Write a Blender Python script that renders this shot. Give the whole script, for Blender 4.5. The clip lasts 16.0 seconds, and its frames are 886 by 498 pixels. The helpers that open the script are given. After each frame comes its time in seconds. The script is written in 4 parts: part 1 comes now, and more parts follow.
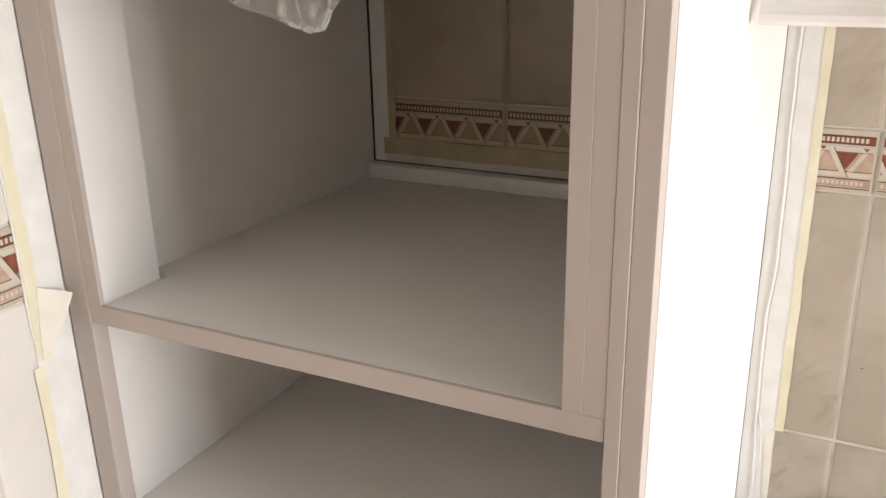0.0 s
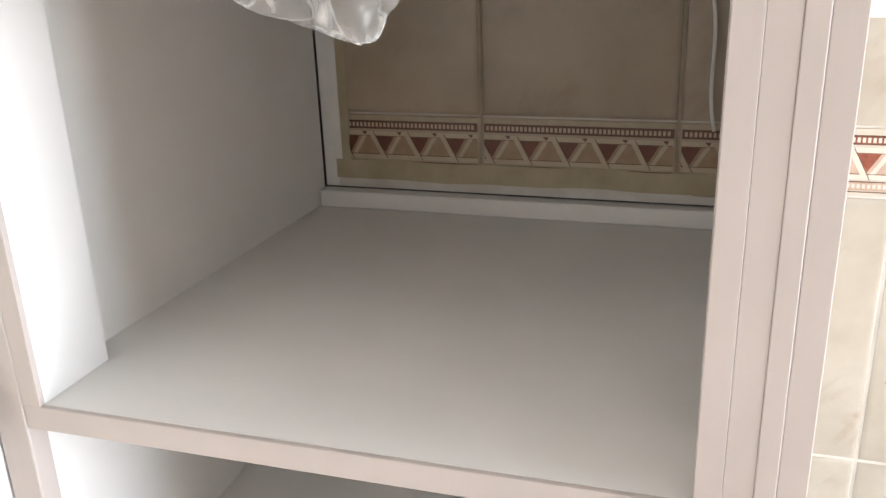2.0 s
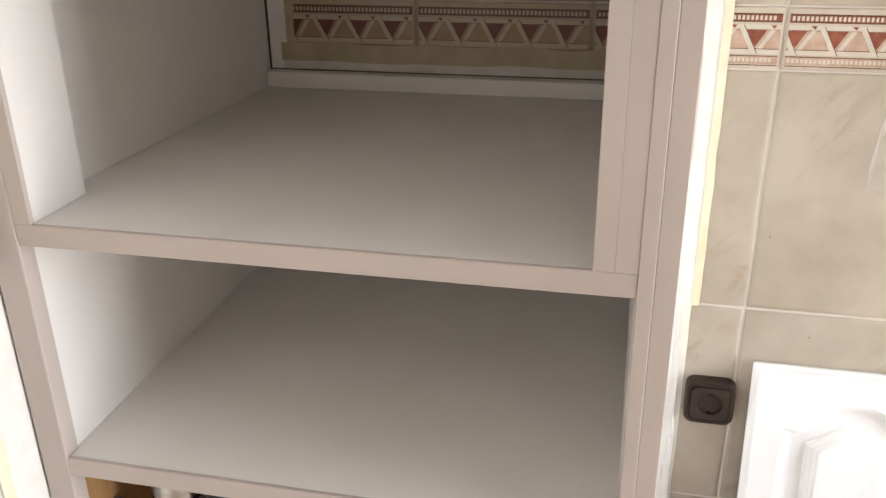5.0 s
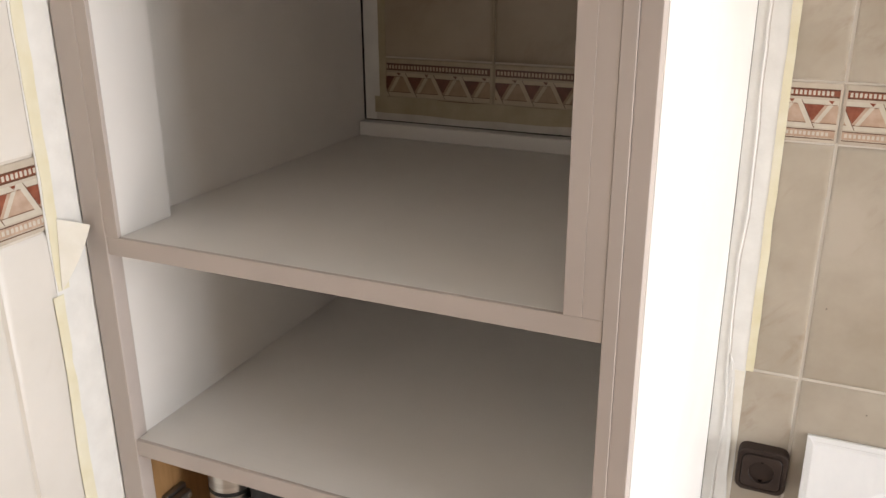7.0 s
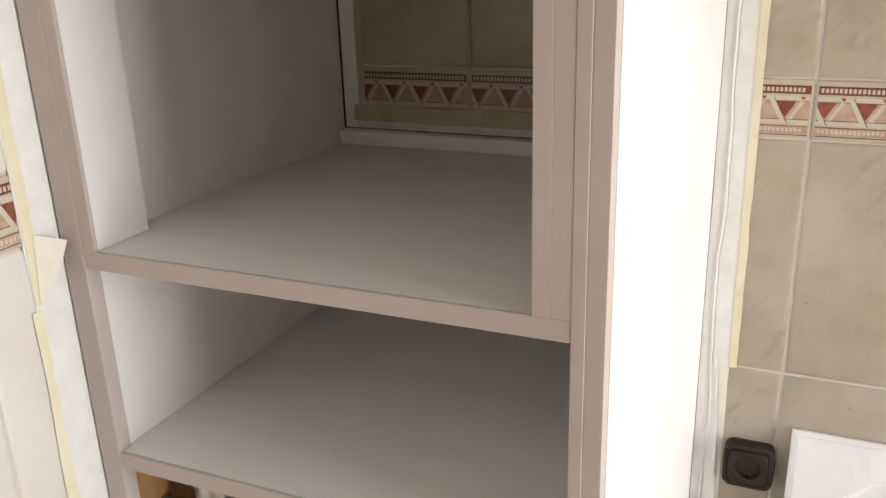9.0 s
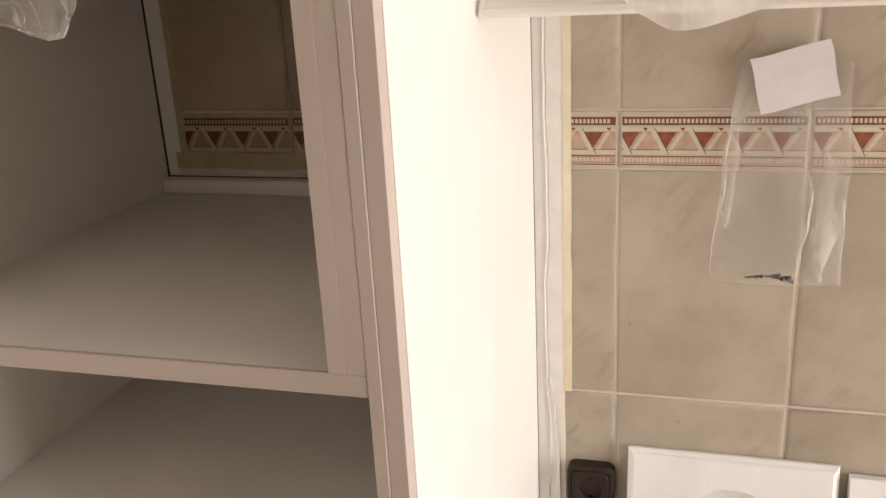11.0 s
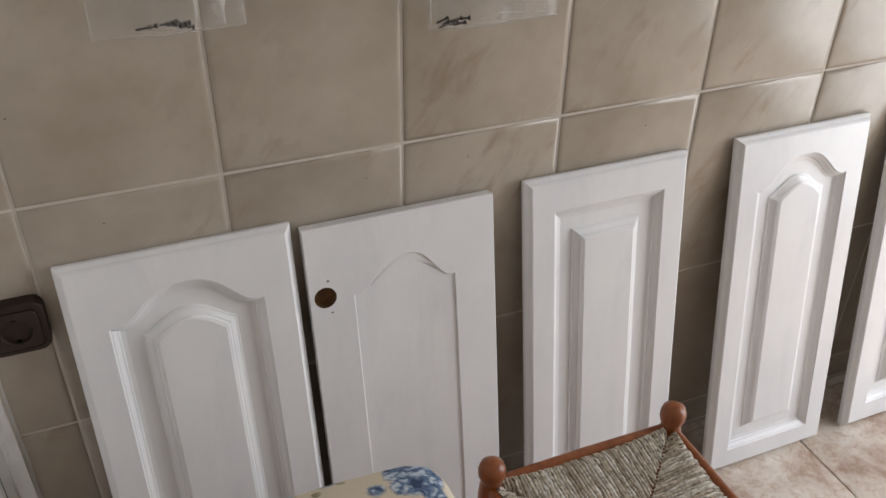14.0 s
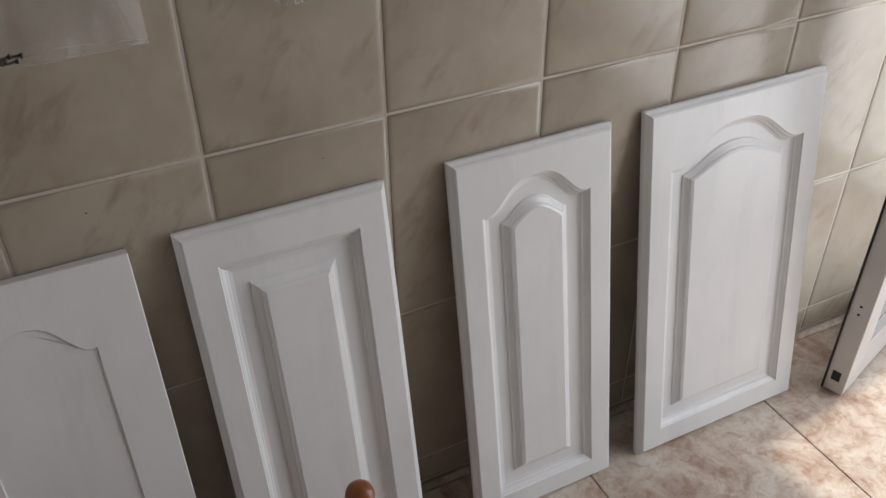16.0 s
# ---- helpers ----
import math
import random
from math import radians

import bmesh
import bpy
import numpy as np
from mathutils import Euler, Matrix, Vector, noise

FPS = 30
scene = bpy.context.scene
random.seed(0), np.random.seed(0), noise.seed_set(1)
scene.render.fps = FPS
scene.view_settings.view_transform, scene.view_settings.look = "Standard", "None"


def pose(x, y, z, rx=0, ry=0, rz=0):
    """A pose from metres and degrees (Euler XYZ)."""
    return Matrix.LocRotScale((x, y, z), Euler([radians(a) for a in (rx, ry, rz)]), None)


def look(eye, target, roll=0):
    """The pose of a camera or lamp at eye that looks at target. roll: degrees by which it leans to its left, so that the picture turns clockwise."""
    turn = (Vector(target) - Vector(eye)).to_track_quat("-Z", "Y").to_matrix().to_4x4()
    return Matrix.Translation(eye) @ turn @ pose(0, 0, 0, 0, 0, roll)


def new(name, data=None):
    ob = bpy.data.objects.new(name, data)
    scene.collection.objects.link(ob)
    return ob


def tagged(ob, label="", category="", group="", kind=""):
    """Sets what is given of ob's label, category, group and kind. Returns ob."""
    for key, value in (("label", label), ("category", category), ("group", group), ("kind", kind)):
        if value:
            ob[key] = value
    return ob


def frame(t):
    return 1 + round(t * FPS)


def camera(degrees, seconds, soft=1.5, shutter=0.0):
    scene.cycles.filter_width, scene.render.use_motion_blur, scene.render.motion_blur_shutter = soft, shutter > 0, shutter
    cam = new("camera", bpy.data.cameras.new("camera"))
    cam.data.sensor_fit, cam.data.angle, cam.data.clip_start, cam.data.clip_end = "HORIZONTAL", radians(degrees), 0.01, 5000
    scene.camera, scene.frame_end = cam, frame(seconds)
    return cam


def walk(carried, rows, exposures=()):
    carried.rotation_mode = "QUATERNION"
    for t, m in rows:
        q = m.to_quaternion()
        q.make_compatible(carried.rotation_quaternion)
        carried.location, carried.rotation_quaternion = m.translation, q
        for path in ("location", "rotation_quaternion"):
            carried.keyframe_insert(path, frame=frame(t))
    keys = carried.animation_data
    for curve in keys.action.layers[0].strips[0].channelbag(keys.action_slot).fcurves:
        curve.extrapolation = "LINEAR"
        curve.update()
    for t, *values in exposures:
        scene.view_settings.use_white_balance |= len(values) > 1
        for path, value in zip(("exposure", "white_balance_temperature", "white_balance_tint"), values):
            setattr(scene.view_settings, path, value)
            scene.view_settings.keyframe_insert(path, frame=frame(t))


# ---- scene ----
cam = camera(54.3, 16.0)
PATH = [
    (0, (-0.013, -1.176, 1.462), (-0.862, 0.502, 0.783), -1.2),
    (0.5, (-0.085, -1.092, 1.46), (-0.916, 0.581, 0.746), -1.3),
    (1, (-0.133, -1.007, 1.468), (-0.996, 0.651, 0.758), -2.8),
    (1.5, (-0.178, -1.02, 1.474), (-0.941, 0.697, 0.79), -3.3),
    (2, (-0.212, -1.078, 1.452), (-0.786, 0.712, 0.768), -2.0),
    (2.5, (-0.227, -1.131, 1.425), (-0.702, 0.676, 0.711), -1.5),
    (3, (-0.222, -1.172, 1.407), (-0.643, 0.632, 0.652), -1.7),
    (3.5, (-0.221, -1.2, 1.398), (-0.606, 0.6, 0.616), -1.1),
    (3.7, (-0.219, -1.206, 1.393), (-0.596, 0.592, 0.603), -1.0),
    (5.8, (-0.114, -1.23, 1.401), (-0.638, 0.527, 0.601), 0.0),
    (6, (-0.09, -1.233, 1.406), (-0.68, 0.512, 0.626), 0.1),
    (6.5, (-0.045, -1.251, 1.413), (-0.747, 0.475, 0.687), 0.2),
    (7, (-0.017, -1.267, 1.418), (-0.787, 0.446, 0.73), -0.3),
    (7.5, (-0.01, -1.27, 1.42), (-0.805, 0.44, 0.755), -0.7),
    (8, (-0.003, -1.267, 1.425), (-0.799, 0.449, 0.776), -1.3),
    (8.2, (0.002, -1.266, 1.426), (-0.789, 0.454, 0.78), -1.5),
    (10.3, (0.05, -1.258, 1.406), (-0.638, 0.469, 0.67), -2.5),
    (10.5, (0.067, -1.256, 1.417), (-0.59, 0.492, 0.7), -2.8),
    (11, (0.088, -1.219, 1.443), (-0.44, 0.601, 0.802), -3.1),
    (11.5, (0.08, -1.158, 1.472), (-0.203, 0.721, 0.848), -3.2),
    (12, (0.089, -1.093, 1.444), (0.167, 0.771, 0.722), -2.0),
    (12.5, (0.087, -1.058, 1.396), (0.438, 0.715, 0.539), -1.0),
    (13, (0.083, -1.024, 1.389), (0.569, 0.649, 0.407), 0.2),
    (13.5, (0.088, -1.027, 1.353), (0.662, 0.568, 0.292), 0.6),
    (14, (0.136, -1.013, 1.345), (0.778, 0.509, 0.216), 1.1),
    (14.5, (0.259, -0.997, 1.339), (0.907, 0.491, 0.171), 1.0),
    (15, (0.4, -1.002, 1.331), (1.049, 0.478, 0.152), 0.6),
    (15.5, (0.521, -1.019, 1.333), (1.178, 0.459, 0.155), -0.5),
    (16, (0.6, -0.982, 1.325), (1.317, 0.473, 0.155), -0.5),
]
EXPOSURES = [
    (0, 1.03, 6900, 14), (0.5, 1.0, 6900, 14), (1, 1.18, 6550, 13), (1.5, 2.03, 6300, 12.5), (2, 1.93, 6150, 10), (2.5, 1.3, 6100, 10),
    (3, 1.3, 6100, 10.5), (3.5, 1.33, 6350, 10.5), (6, 1.38, 6750, 14), (6.5, 0.93, 6850, 14), (7, 0.94, 6950, 14), (8.2, 0.91, 6950, 14),
    (10.5, 0.94, 7300, 14), (11, 0.71, 7800, 19), (11.5, 0.77, 7950, 20), (12, 0.4, 7550, 15), (12.5, 0.26, 7450, 14.5), (13, 0.19, 7500, 14),
    (13.5, -0.49, 7050, 14), (14, -0.21, 6650, 13.5), (14.5, -0.23, 6650, 13.5), (15, -0.41, 6650, 13.5), (15.5, -0.53, 6600, 13), (16, -0.96, 6600, 13),
]
walk(cam, [(t, look(e, g, r)) for t, e, g, r in PATH], EXPOSURES)

# ---- light ----
world = bpy.data.worlds.new("sky")
scene.world = world
world.use_nodes = True
wn = world.node_tree.nodes
sky = wn.new("ShaderNodeTexSky")
sky.sky_type, sky.sun_disc = "NISHITA", False
sky.sun_elevation, sky.sun_rotation = radians(63.7), radians(84)
wn["Background"].inputs["Strength"].default_value = 0.12
world.node_tree.links.new(sky.outputs["Color"], wn["Background"].inputs["Color"])

sun = new("sun", bpy.data.lights.new("sun", "SUN"))
sun.data.energy, sun.data.angle, sun.data.color = 5.0, radians(1.5), (1.0, 0.93, 0.82)
sun.matrix_basis = look((4.28, -0.30, 4.85), (1.9, -0.60, 0.0))

# daylight in the balcony doorway at the end of the room
daylight = new("doorway_daylight", bpy.data.lights.new("doorway_daylight", "AREA"))
daylight.data.shape, daylight.data.size, daylight.data.size_y = "RECTANGLE", 1.25, 1.95
daylight.data.energy, daylight.data.color = 46, (0.90, 0.955, 1.0)
daylight.matrix_basis = look((2.60, -0.89, 1.05), (0.0, -0.89, 1.05))


# ---- materials ----
def ramp(nt, fac, stops):
    r = nt.nodes.new("ShaderNodeValToRGB")
    while len(r.color_ramp.elements) < len(stops):
        r.color_ramp.elements.new(0.5)
    for el, (p, c) in zip(r.color_ramp.elements, stops):
        el.position, el.color = p, (*c, 1)
    nt.links.new(fac, r.inputs["Fac"])
    return r.outputs["Color"]


def noise_tex(nt, vec, scale, detail=4.0, rough=0.55, distort=0.0):
    n = nt.nodes.new("ShaderNodeTexNoise")
    n.inputs["Scale"].default_value, n.inputs["Detail"].default_value = scale, detail
    n.inputs["Roughness"].default_value, n.inputs["Distortion"].default_value = rough, distort
    nt.links.new(vec, n.inputs["Vector"])
    return n.outputs["Fac"]


def mapping(nt, vec, scale=(1, 1, 1), rot=(0, 0, 0)):
    m = nt.nodes.new("ShaderNodeMapping")
    m.inputs["Scale"].default_value, m.inputs["Rotation"].default_value = scale, [radians(a) for a in rot]
    nt.links.new(vec, m.inputs["Vector"])
    return m.outputs["Vector"]


def mixcol(nt, fac, a, b, mode="MIX"):
    m = nt.nodes.new("ShaderNodeMix")
    m.data_type, m.blend_type = "RGBA", mode
    for key, v in (("Factor", fac), ("A", a), ("B", b)):
        sock = [s for s in m.inputs if s.name == key and s.type == ("VALUE" if key == "Factor" else "RGBA")][0]
        if isinstance(v, (int, float)):
            sock.default_value = v
        elif isinstance(v, tuple):
            sock.default_value = (*v, 1)
        else:
            nt.links.new(v, sock)
    return [s for s in m.outputs if s.type == "RGBA"][0]


def bump(nt, bsdf, height, strength, dist=0.002):
    b = nt.nodes.new("ShaderNodeBump")
    b.inputs["Strength"].default_value, b.inputs["Distance"].default_value = strength, dist
    nt.links.new(height, b.inputs["Height"])
    nt.links.new(b.outputs["Normal"], bsdf.inputs["Normal"])


def base_mat(name, rough=0.5, metal=0.0):
    m = bpy.data.materials.new(name)
    m.use_nodes = True
    nt = m.node_tree
    bsdf = nt.nodes["Principled BSDF"]
    bsdf.inputs["Roughness"].default_value, bsdf.inputs["Metallic"].default_value = rough, metal
    co = nt.nodes.new("ShaderNodeTexCoord").outputs["Object"]
    return m, nt, bsdf, co


def plain(name, c1, c2, rough=0.5, scale=12.0, grain=180.0, strength=0.15, metal=0.0, stretch=(1, 1, 1)):
    """Two tones of one colour by a coarse noise, and a fine relief."""
    m, nt, bsdf, co = base_mat(name, rough, metal)
    v = mapping(nt, co, stretch)
    nt.links.new(ramp(nt, noise_tex(nt, v, scale), [(0.3, c1), (0.7, c2)]), bsdf.inputs["Base Color"])
    bump(nt, bsdf, noise_tex(nt, v, grain, 3), strength, 0.0006)
    return m


def random_value(nt):
    return nt.nodes.new("ShaderNodeObjectInfo").outputs["Random"]


def shifted(nt, co, amount):
    """Object coordinates, moved by the object's own random number."""
    mul = nt.nodes.new("ShaderNodeMath")
    mul.operation = "MULTIPLY"
    mul.inputs[1].default_value = amount
    nt.links.new(random_value(nt), mul.inputs[0])
    add = nt.nodes.new("ShaderNodeVectorMath")
    nt.links.new(co, add.inputs[0])
    nt.links.new(mul.outputs[0], add.inputs[1])
    return add.outputs[0]


def marble_tile(name, light, mid, vein, rough):
    """Glazed ceramic with cloudy tone and faint slanting veins."""
    m, nt, bsdf, co = base_mat(name, rough)
    v = shifted(nt, co, 37.0)
    tone = ramp(nt, noise_tex(nt, v, 5.0, 5, 0.6), [(0.32, mid), (0.66, light)])
    sl = mapping(nt, mapping(nt, v, (1, 1, 1), (0, 52, 0)), (13, 13, 34))
    streak = noise_tex(nt, sl, 1.0, 6, 0.62, 0.5)
    mask = ramp(nt, streak, [(0.50, (0, 0, 0)), (0.70, (0.62, 0.62, 0.62))])
    blot = ramp(nt, noise_tex(nt, v, 8.0, 2), [(0.47, (0, 0, 0)), (0.62, (0.9, 0.9, 0.9))])
    fac = mixcol(nt, 1.0, mask, blot, "MULTIPLY")
    col = mixcol(nt, fac, tone, vein)
    each = ramp(nt, random_value(nt), [(0.0, (0.94, 0.94, 0.94)), (1.0, (1.0, 1.0, 1.0))])
    nt.links.new(mixcol(nt, 1.0, col, each, "MULTIPLY"), bsdf.inputs["Base Color"])
    bsdf.inputs["Specular IOR Level"].default_value = 0.5
    bump(nt, bsdf, noise_tex(nt, v, 28.0, 3), 0.06, 0.001)
    return m


def brushed_paint(name, c1, c2, rough, along, thin=None):
    """Brush-painted wood: long faint strokes, uneven gloss and a few thin places."""
    m, nt, bsdf, co = base_mat(name, rough)
    st = (1.5, 90, 90) if along == "x" else ((90, 90, 1.5) if along == "z" else (90, 1.5, 90))
    v = mapping(nt, co, st)
    cloud = noise_tex(nt, co, 7.0, 4)
    tone = ramp(nt, cloud, [(0.3, c1), (0.72, c2)])
    if thin:                                 # undercoat showing through where the brush ran dry
        dry = noise_tex(nt, mapping(nt, co, (9, 9, 2.6)), 1.0, 6, 0.62, 0.5)
        tone = mixcol(nt, ramp(nt, dry, [(0.48, (0, 0, 0)), (0.74, (0.45, 0.45, 0.45))]), tone, thin)
    nt.links.new(tone, bsdf.inputs["Base Color"])
    nt.links.new(ramp(nt, noise_tex(nt, co, 9.0, 1), [(0.2, (rough - 0.02,) * 3), (0.8, (rough + 0.03,) * 3)]), bsdf.inputs["Roughness"])
    add = nt.nodes.new("ShaderNodeMath")
    nt.links.new(noise_tex(nt, v, 3.0, 3), add.inputs[0])
    nt.links.new(noise_tex(nt, co, 60.0, 3), add.inputs[1])
    bump(nt, bsdf, add.outputs[0], 0.22, 0.0006)
    return m


def wood(name, c1, c2, rough, axis, scale=1.0):
    m, nt, bsdf, co = base_mat(name, rough)
    st = {"x": (2, 26, 26), "y": (26, 2, 26), "z": (26, 26, 2)}[axis]
    v = mapping(nt, co, tuple(s * scale for s in st))
    g = noise_tex(nt, v, 1.6, 6, 0.65, 0.6)
    nt.links.new(ramp(nt, g, [(0.28, c1), (0.72, c2)]), bsdf.inputs["Base Color"])
    bump(nt, bsdf, g, 0.25, 0.0008)
    return m


def film_mat(name, white, cover, rough=0.25, scale=18.0, lines=0.45, fine=5):
    """Thin clear plastic: mostly see-through, milky in the creases."""
    m = bpy.data.materials.new(name)
    m.use_nodes = True
    nt = m.node_tree
    nt.nodes.clear()
    out = nt.nodes.new("ShaderNodeOutputMaterial")
    co = nt.nodes.new("ShaderNodeTexCoord").outputs["Object"]
    tr = nt.nodes.new("ShaderNodeBsdfTransparent")
    tr.inputs["Color"].default_value = (0.97, 0.97, 0.97, 1)
    pr = nt.nodes.new("ShaderNodeBsdfPrincipled")
    pr.inputs["Base Color"].default_value = (*white, 1)
    pr.inputs["Roughness"].default_value = rough
    tl = nt.nodes.new("ShaderNodeBsdfTranslucent")
    tl.inputs["Color"].default_value = (*white, 1)
    solid = nt.nodes.new("ShaderNodeMixShader")
    solid.inputs[0].default_value = 0.35
    nt.links.new(pr.outputs[0], solid.inputs[1])
    nt.links.new(tl.outputs[0], solid.inputs[2])
    v = mapping(nt, co, (1, 1, 0.35))
    crease = noise_tex(nt, v, scale, fine, 0.6, 1.4 if fine > 2 else 0.3)
    fac = ramp(nt, crease, [(0.35, (cover * 0.55,) * 3), (0.55, (cover,) * 3), (0.68, (min(1, cover * 2.0),) * 3)])
    line = noise_tex(nt, v, scale * 1.3, 1, 0.5, 0.5)
    crinkle = ramp(nt, line, [(0.470, (0, 0, 0)), (0.497, (lines,) * 3), (0.503, (lines,) * 3), (0.53, (0, 0, 0))])
    fac = mixcol(nt, 1.0, fac, crinkle, "ADD")
    mix = nt.nodes.new("ShaderNodeMixShader")
    nt.links.new(fac, mix.inputs[0])
    nt.links.new(tr.outputs[0], mix.inputs[1])
    nt.links.new(solid.outputs[0], mix.inputs[2])
    nt.links.new(mix.outputs[0], out.inputs["Surface"])
    b = nt.nodes.new("ShaderNodeBump")
    b.inputs["Strength"].default_value, b.inputs["Distance"].default_value = 0.7, 0.004
    nt.links.new(crease, b.inputs["Height"])
    nt.links.new(b.outputs["Normal"], pr.inputs["Normal"])
    return m


def floor_marble(name):
    """Glazed floor tile, mottled cream and rosy brown with darker specks."""
    m, nt, bsdf, co = base_mat(name, 0.24)
    v = shifted(nt, co, 23.0)
    big = noise_tex(nt, v, 7.5, 9, 0.68, 0.7)
    tone = ramp(nt, big, [(0.30, (0.36, 0.24, 0.18)), (0.42, (0.50, 0.385, 0.315)), (0.52, (0.64, 0.555, 0.475)), (0.70, (0.77, 0.72, 0.65))])
    speck = ramp(nt, noise_tex(nt, v, 45.0, 5, 0.7, 0.6), [(0.36, (0.80, 0.70, 0.63)), (0.54, (1, 1, 1))])
    nt.links.new(mixcol(nt, 1.0, tone, speck, "MULTIPLY"), bsdf.inputs["Base Color"])
    bump(nt, bsdf, noise_tex(nt, v, 40.0, 3), 0.08, 0.001)
    return m


TILE = marble_tile("glazed_wall_tile", (0.490, 0.433, 0.358), (0.373, 0.318, 0.251), (0.278, 0.201, 0.140), 0.20)
AGED_TILE = marble_tile("yellowed_unpainted_tile", (0.46, 0.375, 0.275), (0.36, 0.285, 0.20), (0.27, 0.185, 0.12), 0.32)
PALE_TILE = marble_tile("pale_side_wall_tile", (0.76, 0.72, 0.67), (0.68, 0.64, 0.58), (0.56, 0.50, 0.44), 0.35)
GROUT = plain("tile_grout", (0.54, 0.49, 0.425), (0.64, 0.59, 0.52), 0.8, 20, 300, 0.3)
BORDER = plain("border_glaze", (0.48, 0.41, 0.33), (0.54, 0.47, 0.385), 0.2, 40, 200, 0.05)
BORDER_BAR = plain("border_cream_bars", (0.53, 0.475, 0.39), (0.61, 0.55, 0.465), 0.2, 60, 200, 0.05)
BORDER_LINE = plain("border_brown_lines", (0.10, 0.045, 0.03), (0.17, 0.08, 0.05), 0.2, 90, 200, 0.05)
BORDER_RED = plain("border_red_triangles", (0.17, 0.046, 0.026), (0.31, 0.105, 0.062), 0.2, 60, 200, 0.05)
BORDER_PINK = plain("border_pink_triangles", (0.42, 0.28, 0.20), (0.54, 0.40, 0.31), 0.2, 60, 200, 0.05)
PAINT = brushed_paint("warm_white_cabinet_paint", (0.79, 0.77, 0.745), (0.84, 0.82, 0.795), 0.42, "z")
# pinkish paint, darkened to carry the shade on faces turned from the doorway
FRONT_PAINT = brushed_paint("pinkish_shaded_front", (0.485, 0.425, 0.390), (0.535, 0.472, 0.436), 0.45, "z")
PAINT_X = brushed_paint("warm_white_shelf_paint", (0.77, 0.745, 0.715), (0.82, 0.795, 0.765), 0.42, "x")
DOOR_PAINT = brushed_paint("white_door_paint", (0.84, 0.845, 0.85), (0.90, 0.90, 0.90), 0.30, "z", (0.66, 0.68, 0.71))
DOOR_PAINT.node_tree.nodes["Principled BSDF"].inputs["Coat Weight"].default_value = 0.35
DOOR_PAINT.node_tree.nodes["Principled BSDF"].inputs["Coat Roughness"].default_value = 0.3
WALL_PAINT = plain("cream_wall_paint", (0.46, 0.42, 0.37), (0.52, 0.48, 0.43), 0.7, 6, 120, 0.3)
FAR_PAINT = plain("beige_wall_paint", (0.42, 0.37, 0.33), (0.48, 0.43, 0.385), 0.7, 6, 120, 0.3)
STRIP_PAINT = plain("white_overspray", (0.74, 0.73, 0.70), (0.82, 0.81, 0.78), 0.6, 30, 160, 0.5)
TAPE = plain("yellow_masking_tape", (0.71, 0.65, 0.44), (0.80, 0.76, 0.61), 0.6, 18, 260, 0.4)
TAPE_PALE = plain("pale_paper_tape", (0.76, 0.72, 0.62), (0.83, 0.79, 0.71), 0.65, 35, 260, 0.4)
BROWN_TAPE = plain("torn_brown_tape", (0.42, 0.28, 0.12), (0.60, 0.46, 0.26), 0.5, 22, 160, 0.5, stretch=(1, 1, 3))
OAK = wood("oak_veneer", (0.30, 0.16, 0.06), (0.46, 0.27, 0.12), 0.5, "z")
RAW_WOOD = plain("raw_chipboard", (0.10, 0.045, 0.018), (0.20, 0.10, 0.04), 0.8, 60, 260, 0.5)
SOCKET = plain("dark_brown_bakelite", (0.026, 0.016, 0.012), (0.036, 0.022, 0.017), 0.5, 40, 220, 0.1)
SOCKET_IN = plain("dark_socket_well", (0.002, 0.0015, 0.0015), (0.004, 0.003, 0.003), 0.95, 40, 220, 0.1)
for m, level in ((SOCKET, 0.3), (SOCKET_IN, 0.05)):
    m.node_tree.nodes["Principled BSDF"].inputs["Specular IOR Level"].default_value = level
STEEL = plain("brushed_steel", (0.50, 0.48, 0.45), (0.62, 0.60, 0.57), 0.28, 20, 200, 0.1, 1.0, (1, 1, 12))
DARK_STEEL = plain("dark_hinge_steel", (0.22, 0.21, 0.20), (0.32, 0.31, 0.30), 0.4, 30, 200, 0.15, 1.0)
BLACK = plain("black_rubber", (0.012, 0.012, 0.012), (0.022, 0.022, 0.022), 0.55, 30, 200, 0.1)
SCREW = plain("dark_screws", (0.022, 0.017, 0.013), (0.05, 0.042, 0.035), 0.5, 80, 300, 0.2, 0.3)
PAPER = plain("white_paper", (0.64, 0.62, 0.64), (0.70, 0.68, 0.70), 0.8, 25, 220, 0.2)
BAG = film_mat("clear_bag_film", (0.90, 0.88, 0.85), 0.15, 0.22, 15.0, 0.0, 1)
BAG_CREASED = film_mat("creased_bag_film", (0.90, 0.88, 0.85), 0.18, 0.2, 17.0, 0.05, 2)
BAG_CRINKLED = film_mat("crinkled_bag_film", (0.88, 0.86, 0.82), 0.34, 0.2, 26.0)
FOLD = film_mat("folded_bag_film", (0.94, 0.92, 0.89), 0.25, 0.13, 22.0, 0.0, 2)
SHEET = film_mat("dust_sheet_film", (0.90, 0.88, 0.85), 0.17, 0.2, 24.0, 0.34)
SHEET_THICK = film_mat("draped_dust_sheet", (0.97, 0.955, 0.935), 0.80, 0.35, 5.0, 0.0)
FLOOR_TILE = floor_marble("rosy_marble_floor_tile")
FLOOR_GROUT = plain("floor_grout", (0.36, 0.30, 0.25), (0.44, 0.37, 0.31), 0.85, 30, 240, 0.3)
STAIN_WOOD = wood("red_brown_stained_wood", (0.20, 0.055, 0.018), (0.32, 0.105, 0.035), 0.3, "z", 2.0)
CEIL = plain("ceiling_paint", (0.48, 0.46, 0.43), (0.53, 0.51, 0.48), 0.85, 3, 60, 0.2)
